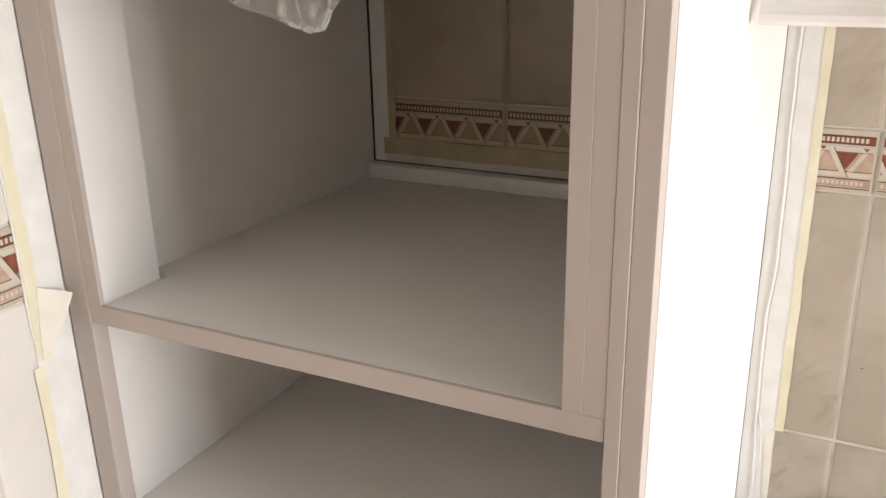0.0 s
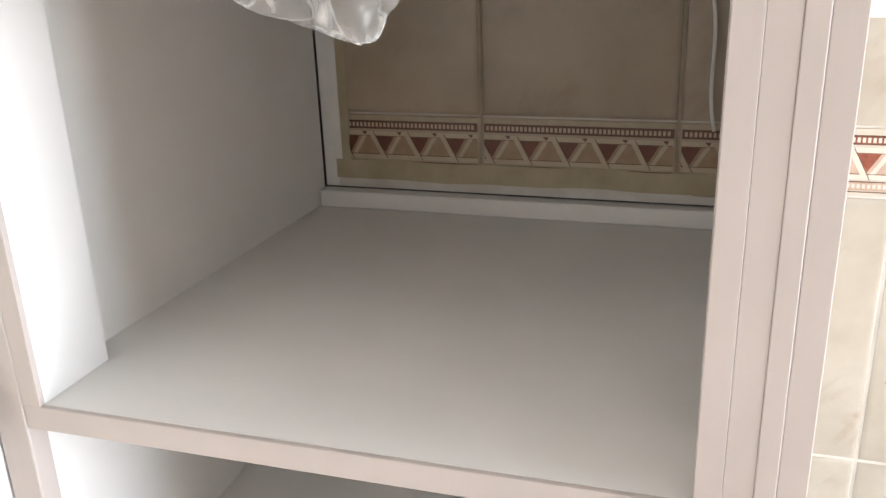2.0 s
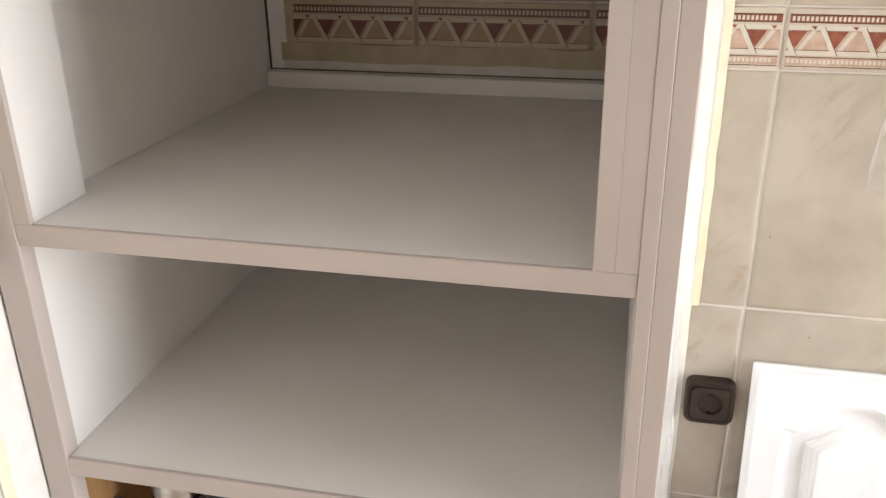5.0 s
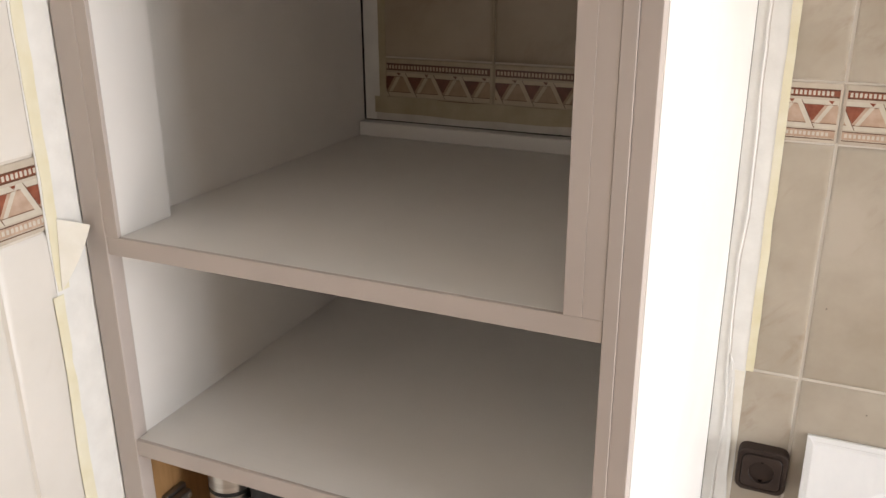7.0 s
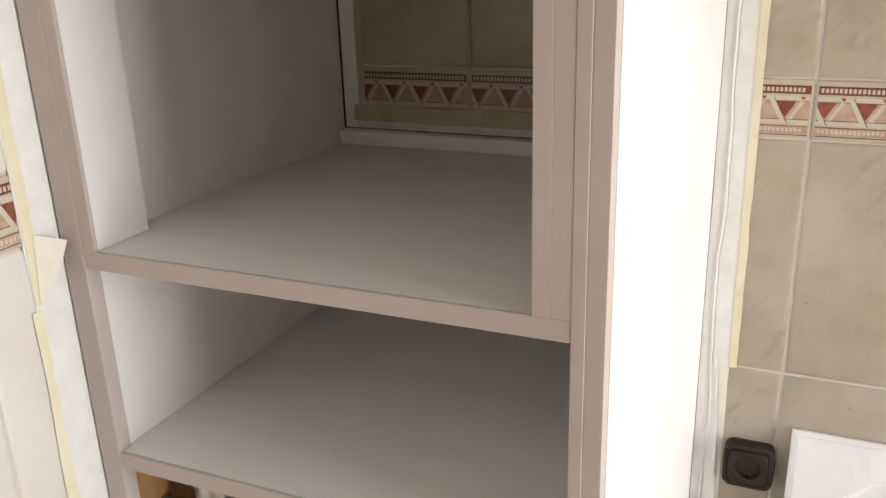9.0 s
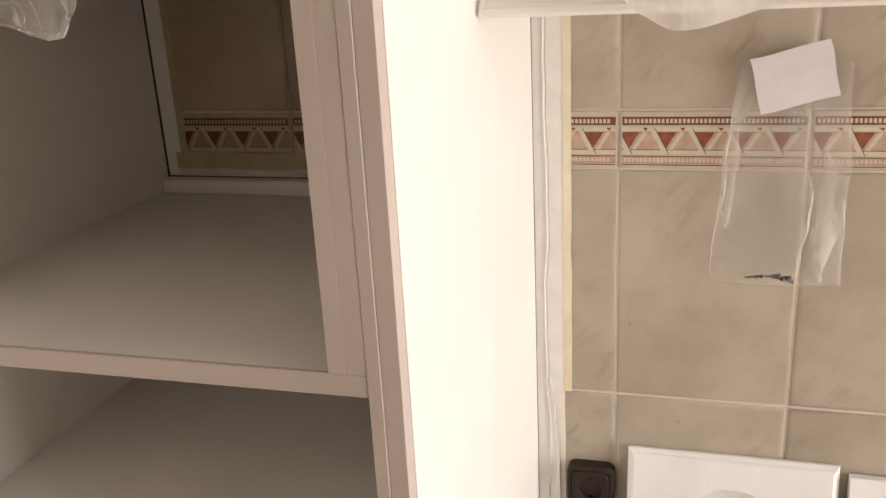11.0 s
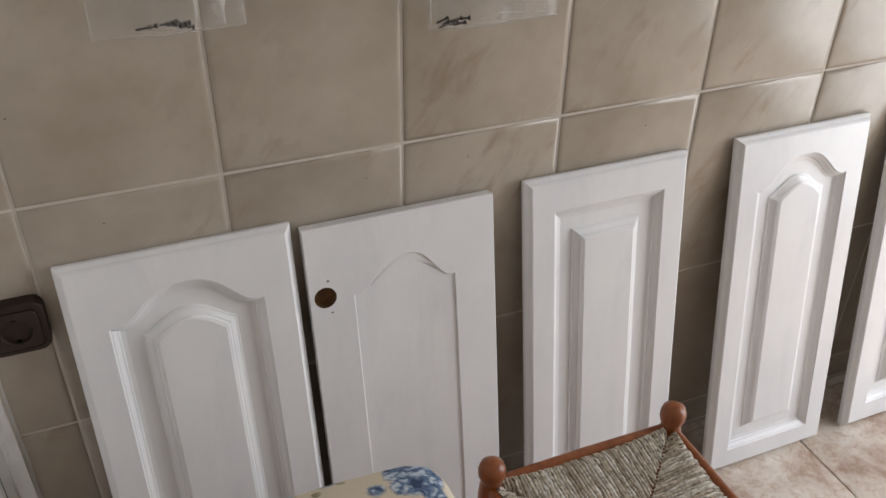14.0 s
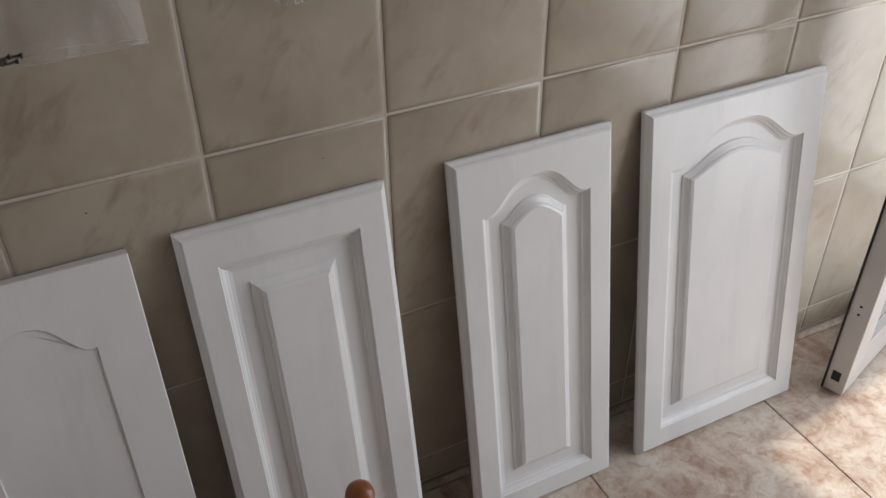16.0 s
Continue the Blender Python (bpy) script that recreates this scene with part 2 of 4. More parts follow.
ALU = plain("white_lacquered_aluminium", (0.62, 0.60, 0.58), (0.70, 0.68, 0.66), 0.35, 8, 160, 0.1)
NAVY = plain("navy_blue_plastic", (0.012, 0.018, 0.10), (0.025, 0.035, 0.16), 0.35, 12, 120, 0.2)
BROWN_JAR = plain("brown_stoneware", (0.16, 0.06, 0.03), (0.26, 0.11, 0.06), 0.4, 25, 160, 0.2)
CREAM_JAR = plain("cream_stoneware", (0.42, 0.38, 0.32), (0.54, 0.50, 0.43), 0.35, 20, 160, 0.2)
CAULK = plain("white_sealant", (0.76, 0.75, 0.72), (0.82, 0.81, 0.78), 0.45, 40, 160, 0.3)
# near-black colour stands in for the unlit depth of open joints
GAP = plain("unlit_gap", (0.03, 0.028, 0.025), (0.05, 0.045, 0.04), 0.9, 40, 160, 0.2)
OLD_TAPE = plain("old_clear_tape", (0.38, 0.31, 0.19), (0.48, 0.41, 0.28), 0.4, 24, 160, 0.2)


def floral_cloth(name):
    """Cream cotton with blue flower heads and brown-green leaf sprays."""
    m, nt, bsdf, co = base_mat(name, 0.85)
    v = nt.nodes.new("ShaderNodeTexVoronoi")
    v.inputs["Scale"].default_value = 15.0
    nt.links.new(co, v.inputs["Vector"])
    petals = noise_tex(nt, co, 70.0, 4, 0.6, 1.0)
    blue = ramp(nt, petals, [(0.36, (0.03, 0.06, 0.12)), (0.5, (0.12, 0.19, 0.31)), (0.62, (0.55, 0.62, 0.68))])
    flower = ramp(nt, v.outputs["Distance"], [(0.27, (1, 1, 1)), (0.33, (0, 0, 0))])
    w = nt.nodes.new("ShaderNodeTexVoronoi")
    w.inputs["Scale"].default_value = 42.0
    nt.links.new(co, w.inputs["Vector"])
    leaf = ramp(nt, w.outputs["Distance"], [(0.22, (1, 1, 1)), (0.30, (0, 0, 0))])
    where = ramp(nt, noise_tex(nt, co, 13.0, 2), [(0.48, (0, 0, 0)), (0.56, (1, 1, 1))])
    c = mixcol(nt, mixcol(nt, 1.0, leaf, where, "MULTIPLY"), (0.68, 0.60, 0.46), (0.20, 0.15, 0.07))
    spot = nt.nodes.new("ShaderNodeVectorMath")
    spot.operation = "DISTANCE"
    wavy = noise_tex(nt, co, 30.0, 3)
    nt.links.new(mixcol(nt, 0.045, co, nt.nodes.new("ShaderNodeTexNoise").outputs["Color"], "ADD"), spot.inputs[0])
    spot.inputs[1].default_value = (0.128 + 0.022, 0.132 + 0.022, 0.100 + 0.022)
    posy = nt.nodes.new("ShaderNodeMath")
    posy.operation = "MULTIPLY_ADD"
    nt.links.new(wavy, posy.inputs[0])
    posy.inputs[1].default_value = 0.045
    nt.links.new(spot.outputs["Value"], posy.inputs[2])
    bunch = ramp(nt, posy.outputs[0], [(0.056, (1, 1, 1)), (0.062, (0, 0, 0))])
    both = mixcol(nt, 1.0, flower, bunch, "ADD")
    nt.links.new(mixcol(nt, both, c, blue), bsdf.inputs["Base Color"])
    bump(nt, bsdf, noise_tex(nt, co, 500.0, 2), 0.3, 0.0005)
    return m


FLORAL = floral_cloth("blue_floral_cloth")


# ---- building helpers ----
def place_of(ob):
    return (place_of(ob.parent) if ob.parent else Matrix()) @ ob.matrix_basis


def thing(name, m, label, category, group="", kind=""):
    ob = new(name)
    ob.empty_display_size = 0.05
    ob.matrix_basis = m
    return tagged(ob, label, category, group, kind)


def mesh_of(name, bm, mats):
    me = bpy.data.meshes.new(name)
    bmesh.ops.recalc_face_normals(bm, faces=bm.faces)
    bm.to_mesh(me)
    bm.free()
    for m in mats if isinstance(mats, (list, tuple)) else [mats]:
        me.materials.append(m)
    return me


def smooth(me, angle=35):
    for p in me.polygons:
        p.use_smooth = True
    me.set_sharp_from_angle(angle=radians(angle))
    return me


ROUND = {"sheet", "folded_corner", "leg", "seat_rail", "stretcher", "seat", "piping", "sealant", "seam", "fold", "film", "screw", "cover"}


def part(name, bm, mats, parent, label="", local=False):
    """One mesh under a thing or a part; bm is in world places, or in the thing's own with local."""
    if not local:
        bm.transform(place_of(parent).inverted())
    me = mesh_of(name, bm, mats)
    ob = new(name, smooth(me, 70 if name in ROUND else 19))
    ob.parent = parent
    return tagged(ob, label)


def single(name, bm, mats, label, category, kind="", group="", origin=None):
    """A thing of one mesh; its origin at the middle of its base."""
    vs = np.array([v.co[:] for v in bm.verts])
    o = Vector(origin) if origin else Vector(((vs[:, 0].min() + vs[:, 0].max()) / 2, (vs[:, 1].min() + vs[:, 1].max()) / 2, vs[:, 2].min()))
    bm.transform(Matrix.Translation(-o))
    ob = new(name, smooth(mesh_of(name, bm, mats), 19 if kind == "structure" or category in ("box", "paper note") else 60))
    ob.location = o
    return tagged(ob, label, category, group, kind)


def box(x0, x1, y0, y1, z0, z1, bevel=0.0, bm=None, seg=2):
    bm = bm or bmesh.new()
    m = Matrix.LocRotScale(((x0 + x1) / 2, (y0 + y1) / 2, (z0 + z1) / 2), None, (abs(x1 - x0), abs(y1 - y0), abs(z1 - z0)))
    made = bmesh.ops.create_cube(bm, size=1.0, matrix=m)["verts"]
    if bevel:
        es = list({e for v in made for e in v.link_edges})
        bmesh.ops.bevel(bm, geom=es, offset=bevel, segments=seg, profile=0.5, affect="EDGES")
    return bm


def lathe(rings, n=28, bm=None, m=Matrix()):
    """A turned body from (radius, height) rings, closed at both ends."""
    bm = bm or bmesh.new()
    loops = []
    for r, z in rings:
        loops.append([bm.verts.new(m @ Vector((r * math.cos(2 * math.pi * i / n), r * math.sin(2 * math.pi * i / n), z))) for i in range(n)])
    for a, b in zip(loops, loops[1:]):
        for i in range(n):
            bm.faces.new((a[i], a[(i + 1) % n], b[(i + 1) % n], b[i]))
    bm.faces.new(list(reversed(loops[0])))
    bm.faces.new(loops[-1])
    return bm


def tube(points, r, n=8, bm=None):
    """A round bar along a line of points; r may be one radius or one a point."""
    bm = bm or bmesh.new()
    pts = [Vector(p) for p in points]
    loops = []
    for i, p in enumerate(pts):
        d = (pts[min(i + 1, len(pts) - 1)] - pts[max(i - 1, 0)]).normalized()
        up = Vector((0, 0, 1)) if abs(d.z) < 0.9 else Vector((1, 0, 0))
        s = d.cross(up).normalized()
        u = s.cross(d)
        rad = r[i] if isinstance(r, (list, tuple)) else r
        loops.append([bm.verts.new(p + (s * math.cos(2 * math.pi * k / n) + u * math.sin(2 * math.pi * k / n)) * rad) for k in range(n)])
    for a, b in zip(loops, loops[1:]):
        for k in range(n):
            bm.faces.new((a[k], a[(k + 1) % n], b[(k + 1) % n], b[k]))
    bm.faces.new(list(reversed(loops[0])))
    bm.faces.new(loops[-1])
    return bm


def sheet(fn, nu, nv, thick=0.0, bm=None):
    """A surface fn(u, v) over a grid; with thick, a closed skin of that depth along y."""
    bm = bm or bmesh.new()
    g = [[bm.verts.new(fn(i / nu, j / nv)) for j in range(nv + 1)] for i in range(nu + 1)]
    for i in range(nu):
        for j in range(nv):
            bm.faces.new((g[i][j], g[i + 1][j], g[i + 1][j + 1], g[i][j + 1]))
    if thick:
        bm.normal_update()
        bmesh.ops.solidify(bm, geom=list(bm.faces), thickness=thick)
    return bm


def wob(x, y, z, s=1.0):
    return noise.noise(Vector((x * s, y * s, z * s)))


# ---- the room ----
XL, XR, YB, ZC = -0.772, 2.62, -2.9, 2.5      # left wall, balcony wall, far wall, ceiling
COL, ROW0, ROW = 0.25, 0.786, 0.358          # tile width, one joint's height, tile height
LOW = -0.028                                 # the left wall's courses lie a little lower

floor = single("floor", box(XL - 0.1, XR + 0.1, YB - 0.1, 0.1, -0.12, -0.004), FLOOR_GROUT, "screed and joints under rosy marble floor tiles", "floor", "structure")
ceiling = single("ceiling", box(XL - 0.1, XR + 0.1, YB - 0.1, 0.1, ZC, ZC + 0.1), CEIL, "plain matt cream painted ceiling", "ceiling", "structure")
wall_back = single("wall_back", box(XL, XR, 0.0030, 0.12, 0.0, ZC), GROUT, "wall of beige marbled tiles with a red border", "wall", "structure")
wall_left = single("wall_left", box(XL - 0.12, XL - 0.0026, YB, 0.12, 0.0, ZC), GROUT, "side wall of beige marbled tiles with a red border", "wall", "structure")
wall_far = single("wall_far", box(XL - 0.12, XR + 0.12, YB - 0.12, YB, 0.0, ZC), FAR_PAINT, "plain beige painted wall", "wall", "structure")

# balcony wall with its doorway
DY0, DY1, DZ = -1.56, -0.10, 2.20
bm = box(XR, XR + 0.14, YB, DY0, 0, ZC)
box(XR, XR + 0.14, DY1, 0.12, 0, ZC, bm=bm)
box(XR, XR + 0.14, DY0, DY1, DZ, ZC, bm=bm)
wall_right = single("wall_right", bm, WALL_PAINT, "cream painted wall with a tall open balcony doorway", "wall", "structure")
ground = single("ground", box(XR + 0.1, 60, -40, 40, -0.3, -0.13), plain("terrace_paving", (0.40, 0.37, 0.33), (0.50, 0.47, 0.42), 0.8, 2, 40, 0.3), "pale terrace paving outside the doorway", "ground", "structure")

# ---- the cabinet column ----
FY = -0.588
S1, S2, HD = 1.100, 0.835, 1.428             # shelf tops, underside of the header
tall_cabinet = thing("tall_cabinet", pose(-0.45, -0.3, 0), "tall warm-white painted open cabinet without doors against the tiled wall", "cabinet")
C = tall_cabinet
part("side_panel", box(-0.768, -0.750, FY + 0.022, -0.022, 0, 2.2, 0.001), PAINT, C)
bm = box(-0.1555, -0.1394, FY + 0.0218, -0.001, 0, 2.2, 0.0004)
for v in bm.verts:                           # the panel stands a little out of square
    v.co.x += 0.0175 * (v.co.y - FY) / 0.588
side = part("side_panel", bm, PAINT, C, "bright white painted outer side panel")
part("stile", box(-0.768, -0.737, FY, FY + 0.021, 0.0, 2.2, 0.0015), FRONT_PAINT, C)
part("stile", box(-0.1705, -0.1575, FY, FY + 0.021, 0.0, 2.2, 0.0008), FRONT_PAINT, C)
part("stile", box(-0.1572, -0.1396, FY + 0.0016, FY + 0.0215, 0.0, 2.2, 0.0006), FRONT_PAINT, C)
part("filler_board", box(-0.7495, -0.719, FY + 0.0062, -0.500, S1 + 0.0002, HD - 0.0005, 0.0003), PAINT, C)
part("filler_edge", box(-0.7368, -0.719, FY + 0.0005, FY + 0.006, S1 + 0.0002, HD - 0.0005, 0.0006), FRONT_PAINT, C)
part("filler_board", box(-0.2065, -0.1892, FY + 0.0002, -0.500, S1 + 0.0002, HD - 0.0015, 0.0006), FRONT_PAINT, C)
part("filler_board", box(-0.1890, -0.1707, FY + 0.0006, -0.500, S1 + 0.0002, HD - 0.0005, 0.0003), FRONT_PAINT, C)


def shelf_board(z0, z1, yb):
    """A shelf whose front tongue runs out between the stiles."""
    pts = [(-0.7365, FY + 0.0064), (-0.1712, FY + 0.0064), (-0.1712, FY + 0.0218), (-0.1585, FY + 0.0218), (-0.1585, yb), (-0.7495, yb), (-0.7495, FY + 0.0218), (-0.7365, FY + 0.0218)]
    bm = bmesh.new()
    lo = [bm.verts.new((x, y, z0)) for x, y in pts]
    up = [bm.verts.new((x, y, z1)) for x, y in pts]
    n = len(pts)
    for k in range(n):
        bm.faces.new((lo[k], lo[(k + 1) % n], up[(k + 1) % n], up[k]))
    bm.faces.new(lo)
    bm.faces.new(up)
    es = [e for e in bm.edges if all(v in (lo[0], lo[1]) for v in e.verts) or all(v in (up[0], up[1]) for v in e.verts)]
    bmesh.ops.bevel(bm, geom=es, offset=0.0002, segments=1, profile=0.5, affect="EDGES")
    return bm


part("shelf", shelf_board(S1 - 0.0215, S1, -0.006), PAINT_X, C)
part("shelf", shelf_board(S2 - 0.0215, S2, -0.012), PAINT_X, C)
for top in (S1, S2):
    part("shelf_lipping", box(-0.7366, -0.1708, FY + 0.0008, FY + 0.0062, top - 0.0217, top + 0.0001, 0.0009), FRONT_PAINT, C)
part("lining", box(-0.7498, -0.7385, FY + 0.0215, -0.0125, S2 + 0.0002, S1 - 0.0217), PAINT, C)
part("back_batten", box(-0.727, -0.159, -0.0245, -0.003, S1 + 0.0003, S1 + 0.0235, 0.0015), PAINT_X, C)
bm = box(-0.7497, -0.7285, -0.4998, -0.003, S1 + 0.0002, HD - 0.0005)
for v in bm.verts:                           # the lining widens towards the wall
    v.co.x -= 0.0195 * (-0.003 - v.co.y) / 0.4968 if v.co.x > -0.74 else 0.0
part("lining", bm, PAINT, C)
part("lining", box(-0.1712, -0.1590, FY + 0.0225, -0.0125, S2 + 0.0002, S1 - 0.0217), PAINT, C)
part("back_panel", box(-0.7495, -0.1585, -0.0115, -0.004, 0.1, S1 - 0.02), PAINT, C)
part("shelf", box(-0.7495, -0.1585, FY + 0.022, -0.03, HD + 0.001, HD + 0.018, 0.001), PAINT_X, C)
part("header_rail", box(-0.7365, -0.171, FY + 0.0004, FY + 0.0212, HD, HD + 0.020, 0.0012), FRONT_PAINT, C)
part("top_panel", box(-0.7495, -0.1585, FY + 0.022, -0.006, 2.17, 2.19, 0.001), PAINT_X, C)
part("back_panel", box(-0.7495, -0.1585, -0.029, -0.022, HD + 0.019, 2.165), OAK, C, "unpainted oak veneer back")
part("bottom_panel", box(-0.7495, -0.1585, FY + 0.022, -0.012, 0.10, 0.118, 0.001), OAK, C, "unpainted oak veneer base")
part("plinth", box(-0.7365, -0.171, FY + 0.05, FY + 0.066, 0.0, 0.099, 0.001), PAINT_X, C)
part("lining", box(-0.7498, -0.7462, FY + 0.0225, -0.0125, 0.119, S2 - 0.0195), OAK, C, "unpainted oak veneer inside")
part("lining", box(-0.1622, -0.1588, FY + 0.0225, -0.0125, 0.119, S2 - 0.0195), OAK, C, "unpainted oak veneer inside")
part("lining", box(-0.746, -0.1625, -0.0155, -0.0118, 0.119, S2 - 0.0195), OAK, C, "unpainted oak veneer inside")
# torn brown tape and paint on the header
rnd = random.Random(5)
x = -0.735
while x < -0.26:
    w = rnd.uniform(0.03, 0.11)
    z0, z1 = HD + rnd.uniform(0.001, 0.005), HD + rnd.uniform(0.013, 0.019)

    def torn(u, v, x=x, w=w, z0=z0, z1=z1):
        xx = x + w * u + 0.004 * wob(v * 3, x * 40, 1, 2)
        return (xx, FY - 0.0002 - 0.0006 * abs(wob(u * 4, v * 2, x * 9)), z0 + (z1 - z0) * v + 0.003 * wob(u * 5, v, x * 30))
    part("tape_scrap", sheet(torn, 10, 4, 0.0004), BROWN_TAPE if rnd.random() < 0.72 else TAPE_PALE, C, "torn brown tape scrap on the header")
    x += w + rnd.uniform(0.0, 0.03)

# concealed hinge and screws on the lower compartment's side
hinge = part("hinge", box(-0.7455, -0.737, -0.550, -0.512, 0.706, 0.726, 0.002), DARK_STEEL, C, "dark steel concealed hinge plate")
part("hinge_arm", box(-0.737, -0.724, -0.556, -0.516, 0.709, 0.722, 0.003), DARK_STEEL, hinge)
part("hinge_cover", lathe([(0.004, 0), (0.012, 0.001), (0.013, 0.006), (0.006, 0.008)], 16, m=pose(-0.745, -0.572, 0.716, 0, 90, 0)), PAINT, hinge, "white plastic hinge cap")
for yy in (-0.546, -0.522):
    part("screw", lathe([(0.0036, 0), (0.0036, 0.0012), (0.0012, 0.002)], 12, m=pose(-0.7242, yy, 0.7155, 0, 90, 0)), STEEL, hinge)

# ---- tall cabinet's contents ----
def canister(x, y, z, r, h, body, label, at=0.68):
    t = thing("canister", pose(x, y, z), label, "canister")
    a, b = h * at, h * at + 0.006
    part("body", lathe([(r - 0.003, 0), (r, 0.004), (r, a - 0.001), (r - 0.001, a - 0.0002)], 32), body, t, local=True)
    part("seal", lathe([(r - 0.0005, a), (r + 0.0008, a + 0.001), (r + 0.0008, b - 0.001), (r - 0.0005, b)], 32), BLACK, t, "black rubber seal", local=True)
    part("lid", lathe([(r, b + 0.0002), (r, h - 0.012), (r - 0.004, h), (r - 0.012, h + 0.002)], 32), body, t, local=True)
    return t


canister(-0.672, -0.498, 0.118, 0.029, 0.668, STEEL, "brushed steel canister with a black seal in the oak-lined compartment", 0.918)
canister(-0.606, -0.495, 0.118, 0.030, 0.640, BLACK, "dark canister standing in the oak-lined compartment")
canister(-0.545, -0.500, 0.118, 0.024, 0.650, STEEL, "slim steel flask in the oak-lined compartment", 0.9)
canister(-0.482, -0.490, 0.118, 0.033, 0.645, BROWN_JAR, "reddish brown tin in the oak-lined compartment")

single("storage_box", box(-0.50, -0.315, -0.56, -0.30, HD + 0.018, HD + 0.20, 0.008), NAVY, "navy blue plastic box on the cabinet's upper shelf", "box")
single("jar", lathe([(0.026, 0), (0.030, 0.004), (0.030, 0.09), (0.024, 0.105), (0.024, 0.12)], 24, m=pose(-0.268, -0.545, HD + 0.018)), CREAM_JAR, "cream stoneware jar on the cabinet's upper shelf", "jar")
single("jar", lathe([(0.028, 0), (0.032, 0.006), (0.034, 0.08), (0.026, 0.11), (0.024, 0.12)], 24, m=pose(-0.208, -0.53, HD + 0.018)), BROWN_JAR, "brown stoneware jar on the cabinet's upper shelf", "jar")


# dust sheet bundle hanging over the header
def bundle(u, v):
    a = 2 * math.pi * u
    drop = v ** 0.8
    close = math.sqrt(max(0.0, 1 - v ** 5))
    cx, cz = -0.488 + 0.084 * drop, HD + 0.058 - 0.090 * drop
    rx = (0.094 * (1 - drop) + 0.021) * close * (1 + 0.16 * wob(math.cos(a) * 2, math.sin(a) * 2, v * 3, 1.3))
    ry = (0.014 + 0.010 * math.sin(math.pi * v)) * (0.3 + 0.7 * close)
    crumple = 0.0045 * abs(wob(math.cos(a) * 3 + 4, v * 4, math.sin(a) * 3, 2.2)) + 0.002 * wob(a * 2, v * 9, 7)
    return (cx + rx * math.cos(a), FY - 0.027 + ry * math.sin(a) + crumple, cz + 0.010 * math.cos(a) * (1 - v) + 0.005 * wob(math.cos(a) * 3, v * 5, 4) - 0.010 * rx / 0.05 * abs(math.cos(a)) * (1 - close))


single("plastic_sheet", sheet(bundle, 72, 40), SHEET, "crumpled clear dust sheet hanging over the cabinet's header", "plastic sheet")

# ---- wall cabinet, wrapped ----
WY, WZ = -0.295, 1.378
wall_cabinet = thing("wall_cabinet", pose(0.5, -0.14, WZ), "white wall cabinet wrapped in a thin dust sheet", "wall cabinet")
W = wall_cabinet
part("body", box(-0.1215, 1.90, WY + 0.02, -0.001, WZ + 0.032, 2.1, 0.002), PAINT, W)
rail = [(0.0, 0.0), (0.010, 0.0), (0.014, 0.004), (0.014, 0.010), (0.010, 0.013), (0.008, 0.018), (0.008, 0.030), (0.012, 0.033), (0.0, 0.034)]
bm = bmesh.new()
ends = []
for xx in (-0.1215, 1.90):
    ends.append([bm.verts.new((xx, WY + 0.014 - a, WZ + b)) for a, b in rail])
k = len(rail)
for i in range(k):
    bm.faces.new((ends[0][i], ends[0][(i + 1) % k], ends[1][(i + 1) % k], ends[1][i]))
bm.faces.new(ends[0])
bm.faces.new(list(reversed(ends[1])))
part("light_rail", bm, PAINT_X, W)


def drape(u, v):
    x = -0.085 + 1.915 * u
    wide = 0.034 if x < 0.078 else 0.070
    sag = 0.024 * math.exp(-((x - 0.078) / wide) ** 2) - 0.008 * math.exp(-((x - 0.36) / 0.14) ** 2) + 0.005 * wob(x, 0, 3, 7)
    edge = max(0.0, (0.040 - x) / 0.125)
    z = WZ + 0.008 - sag + 0.078 * edge + 0.30 * v * (1 - 0.3 * edge)
    fold = math.exp(-((x - 0.06) / 0.16) ** 2)
    q, r = z + 0.80 * x, z - 0.28 * x
    crease = fold * (0.011 * abs(wob(q, 0.3 * x, 1, 16)) + 0.004 * abs(wob(q, x, 4, 44))) + (1 - fold) * (0.010 * abs(wob(r, 0.35 * x, 2, 13)) + 0.004 * abs(wob(r, 0.6 * x, 8, 38)))
    return (x, WY - 0.013 - 0.010 * math.exp(-v * 5) - crease - 0.004 * abs(wob(x, z, 5, 17)), z)


single("plastic_sheet", sheet(drape, 260, 60), SHEET_THICK, "creased translucent dust sheet over the white wall cabinet", "plastic sheet")


# ---- loose cabinet doors along the wall ----
def arch(u, rise):
    u = abs(u)
    return rise * (0.5 + 0.5 * math.cos(math.pi * min(1.0, (u / 0.90) ** 1.45)))


def opening(w, h, stile, m, rise, n=40):
    """The panel opening, set in by m: a closed loop with an arched or straight top."""
    x0, x1, z0 = -w / 2 + stile + m, w / 2 - stile - m, stile + m
    half = (x1 - x0) / 2

    def top(x):
        k, u = min(1.0, max(0.0, m - 0.006) / 0.044), abs(x) / half
        low = rise * 0.52 * (1 - u ** 1.7) if half < 0.12 else arch(u, rise * 0.66)
        return h - stile - (0.0 if rise > 0.0 else 0.008) - rise - 0.56 * m - 0.6 * min(m, 0.004) + (0.0 if rise > 0.0 else -0.44 * m) + arch(u, rise) * (1 - k) + low * k
    zt = top(x1)
    pts = [(x0, z0)] + [(x0 + (x1 - x0) * i / 6, z0) for i in range(1, 6)] + [(x1, z0)]
    pts += [(x1, z0 + (zt - z0) * i / 6) for i in range(1, 6)]
    for i in range(n + 1):
        u = 1 - 2 * i / n
        pts.append((half * u, top(half * u)))
    pts += [(x0, zt - (zt - z0) * i / 6) for i in range(1, 6)]
    return pts


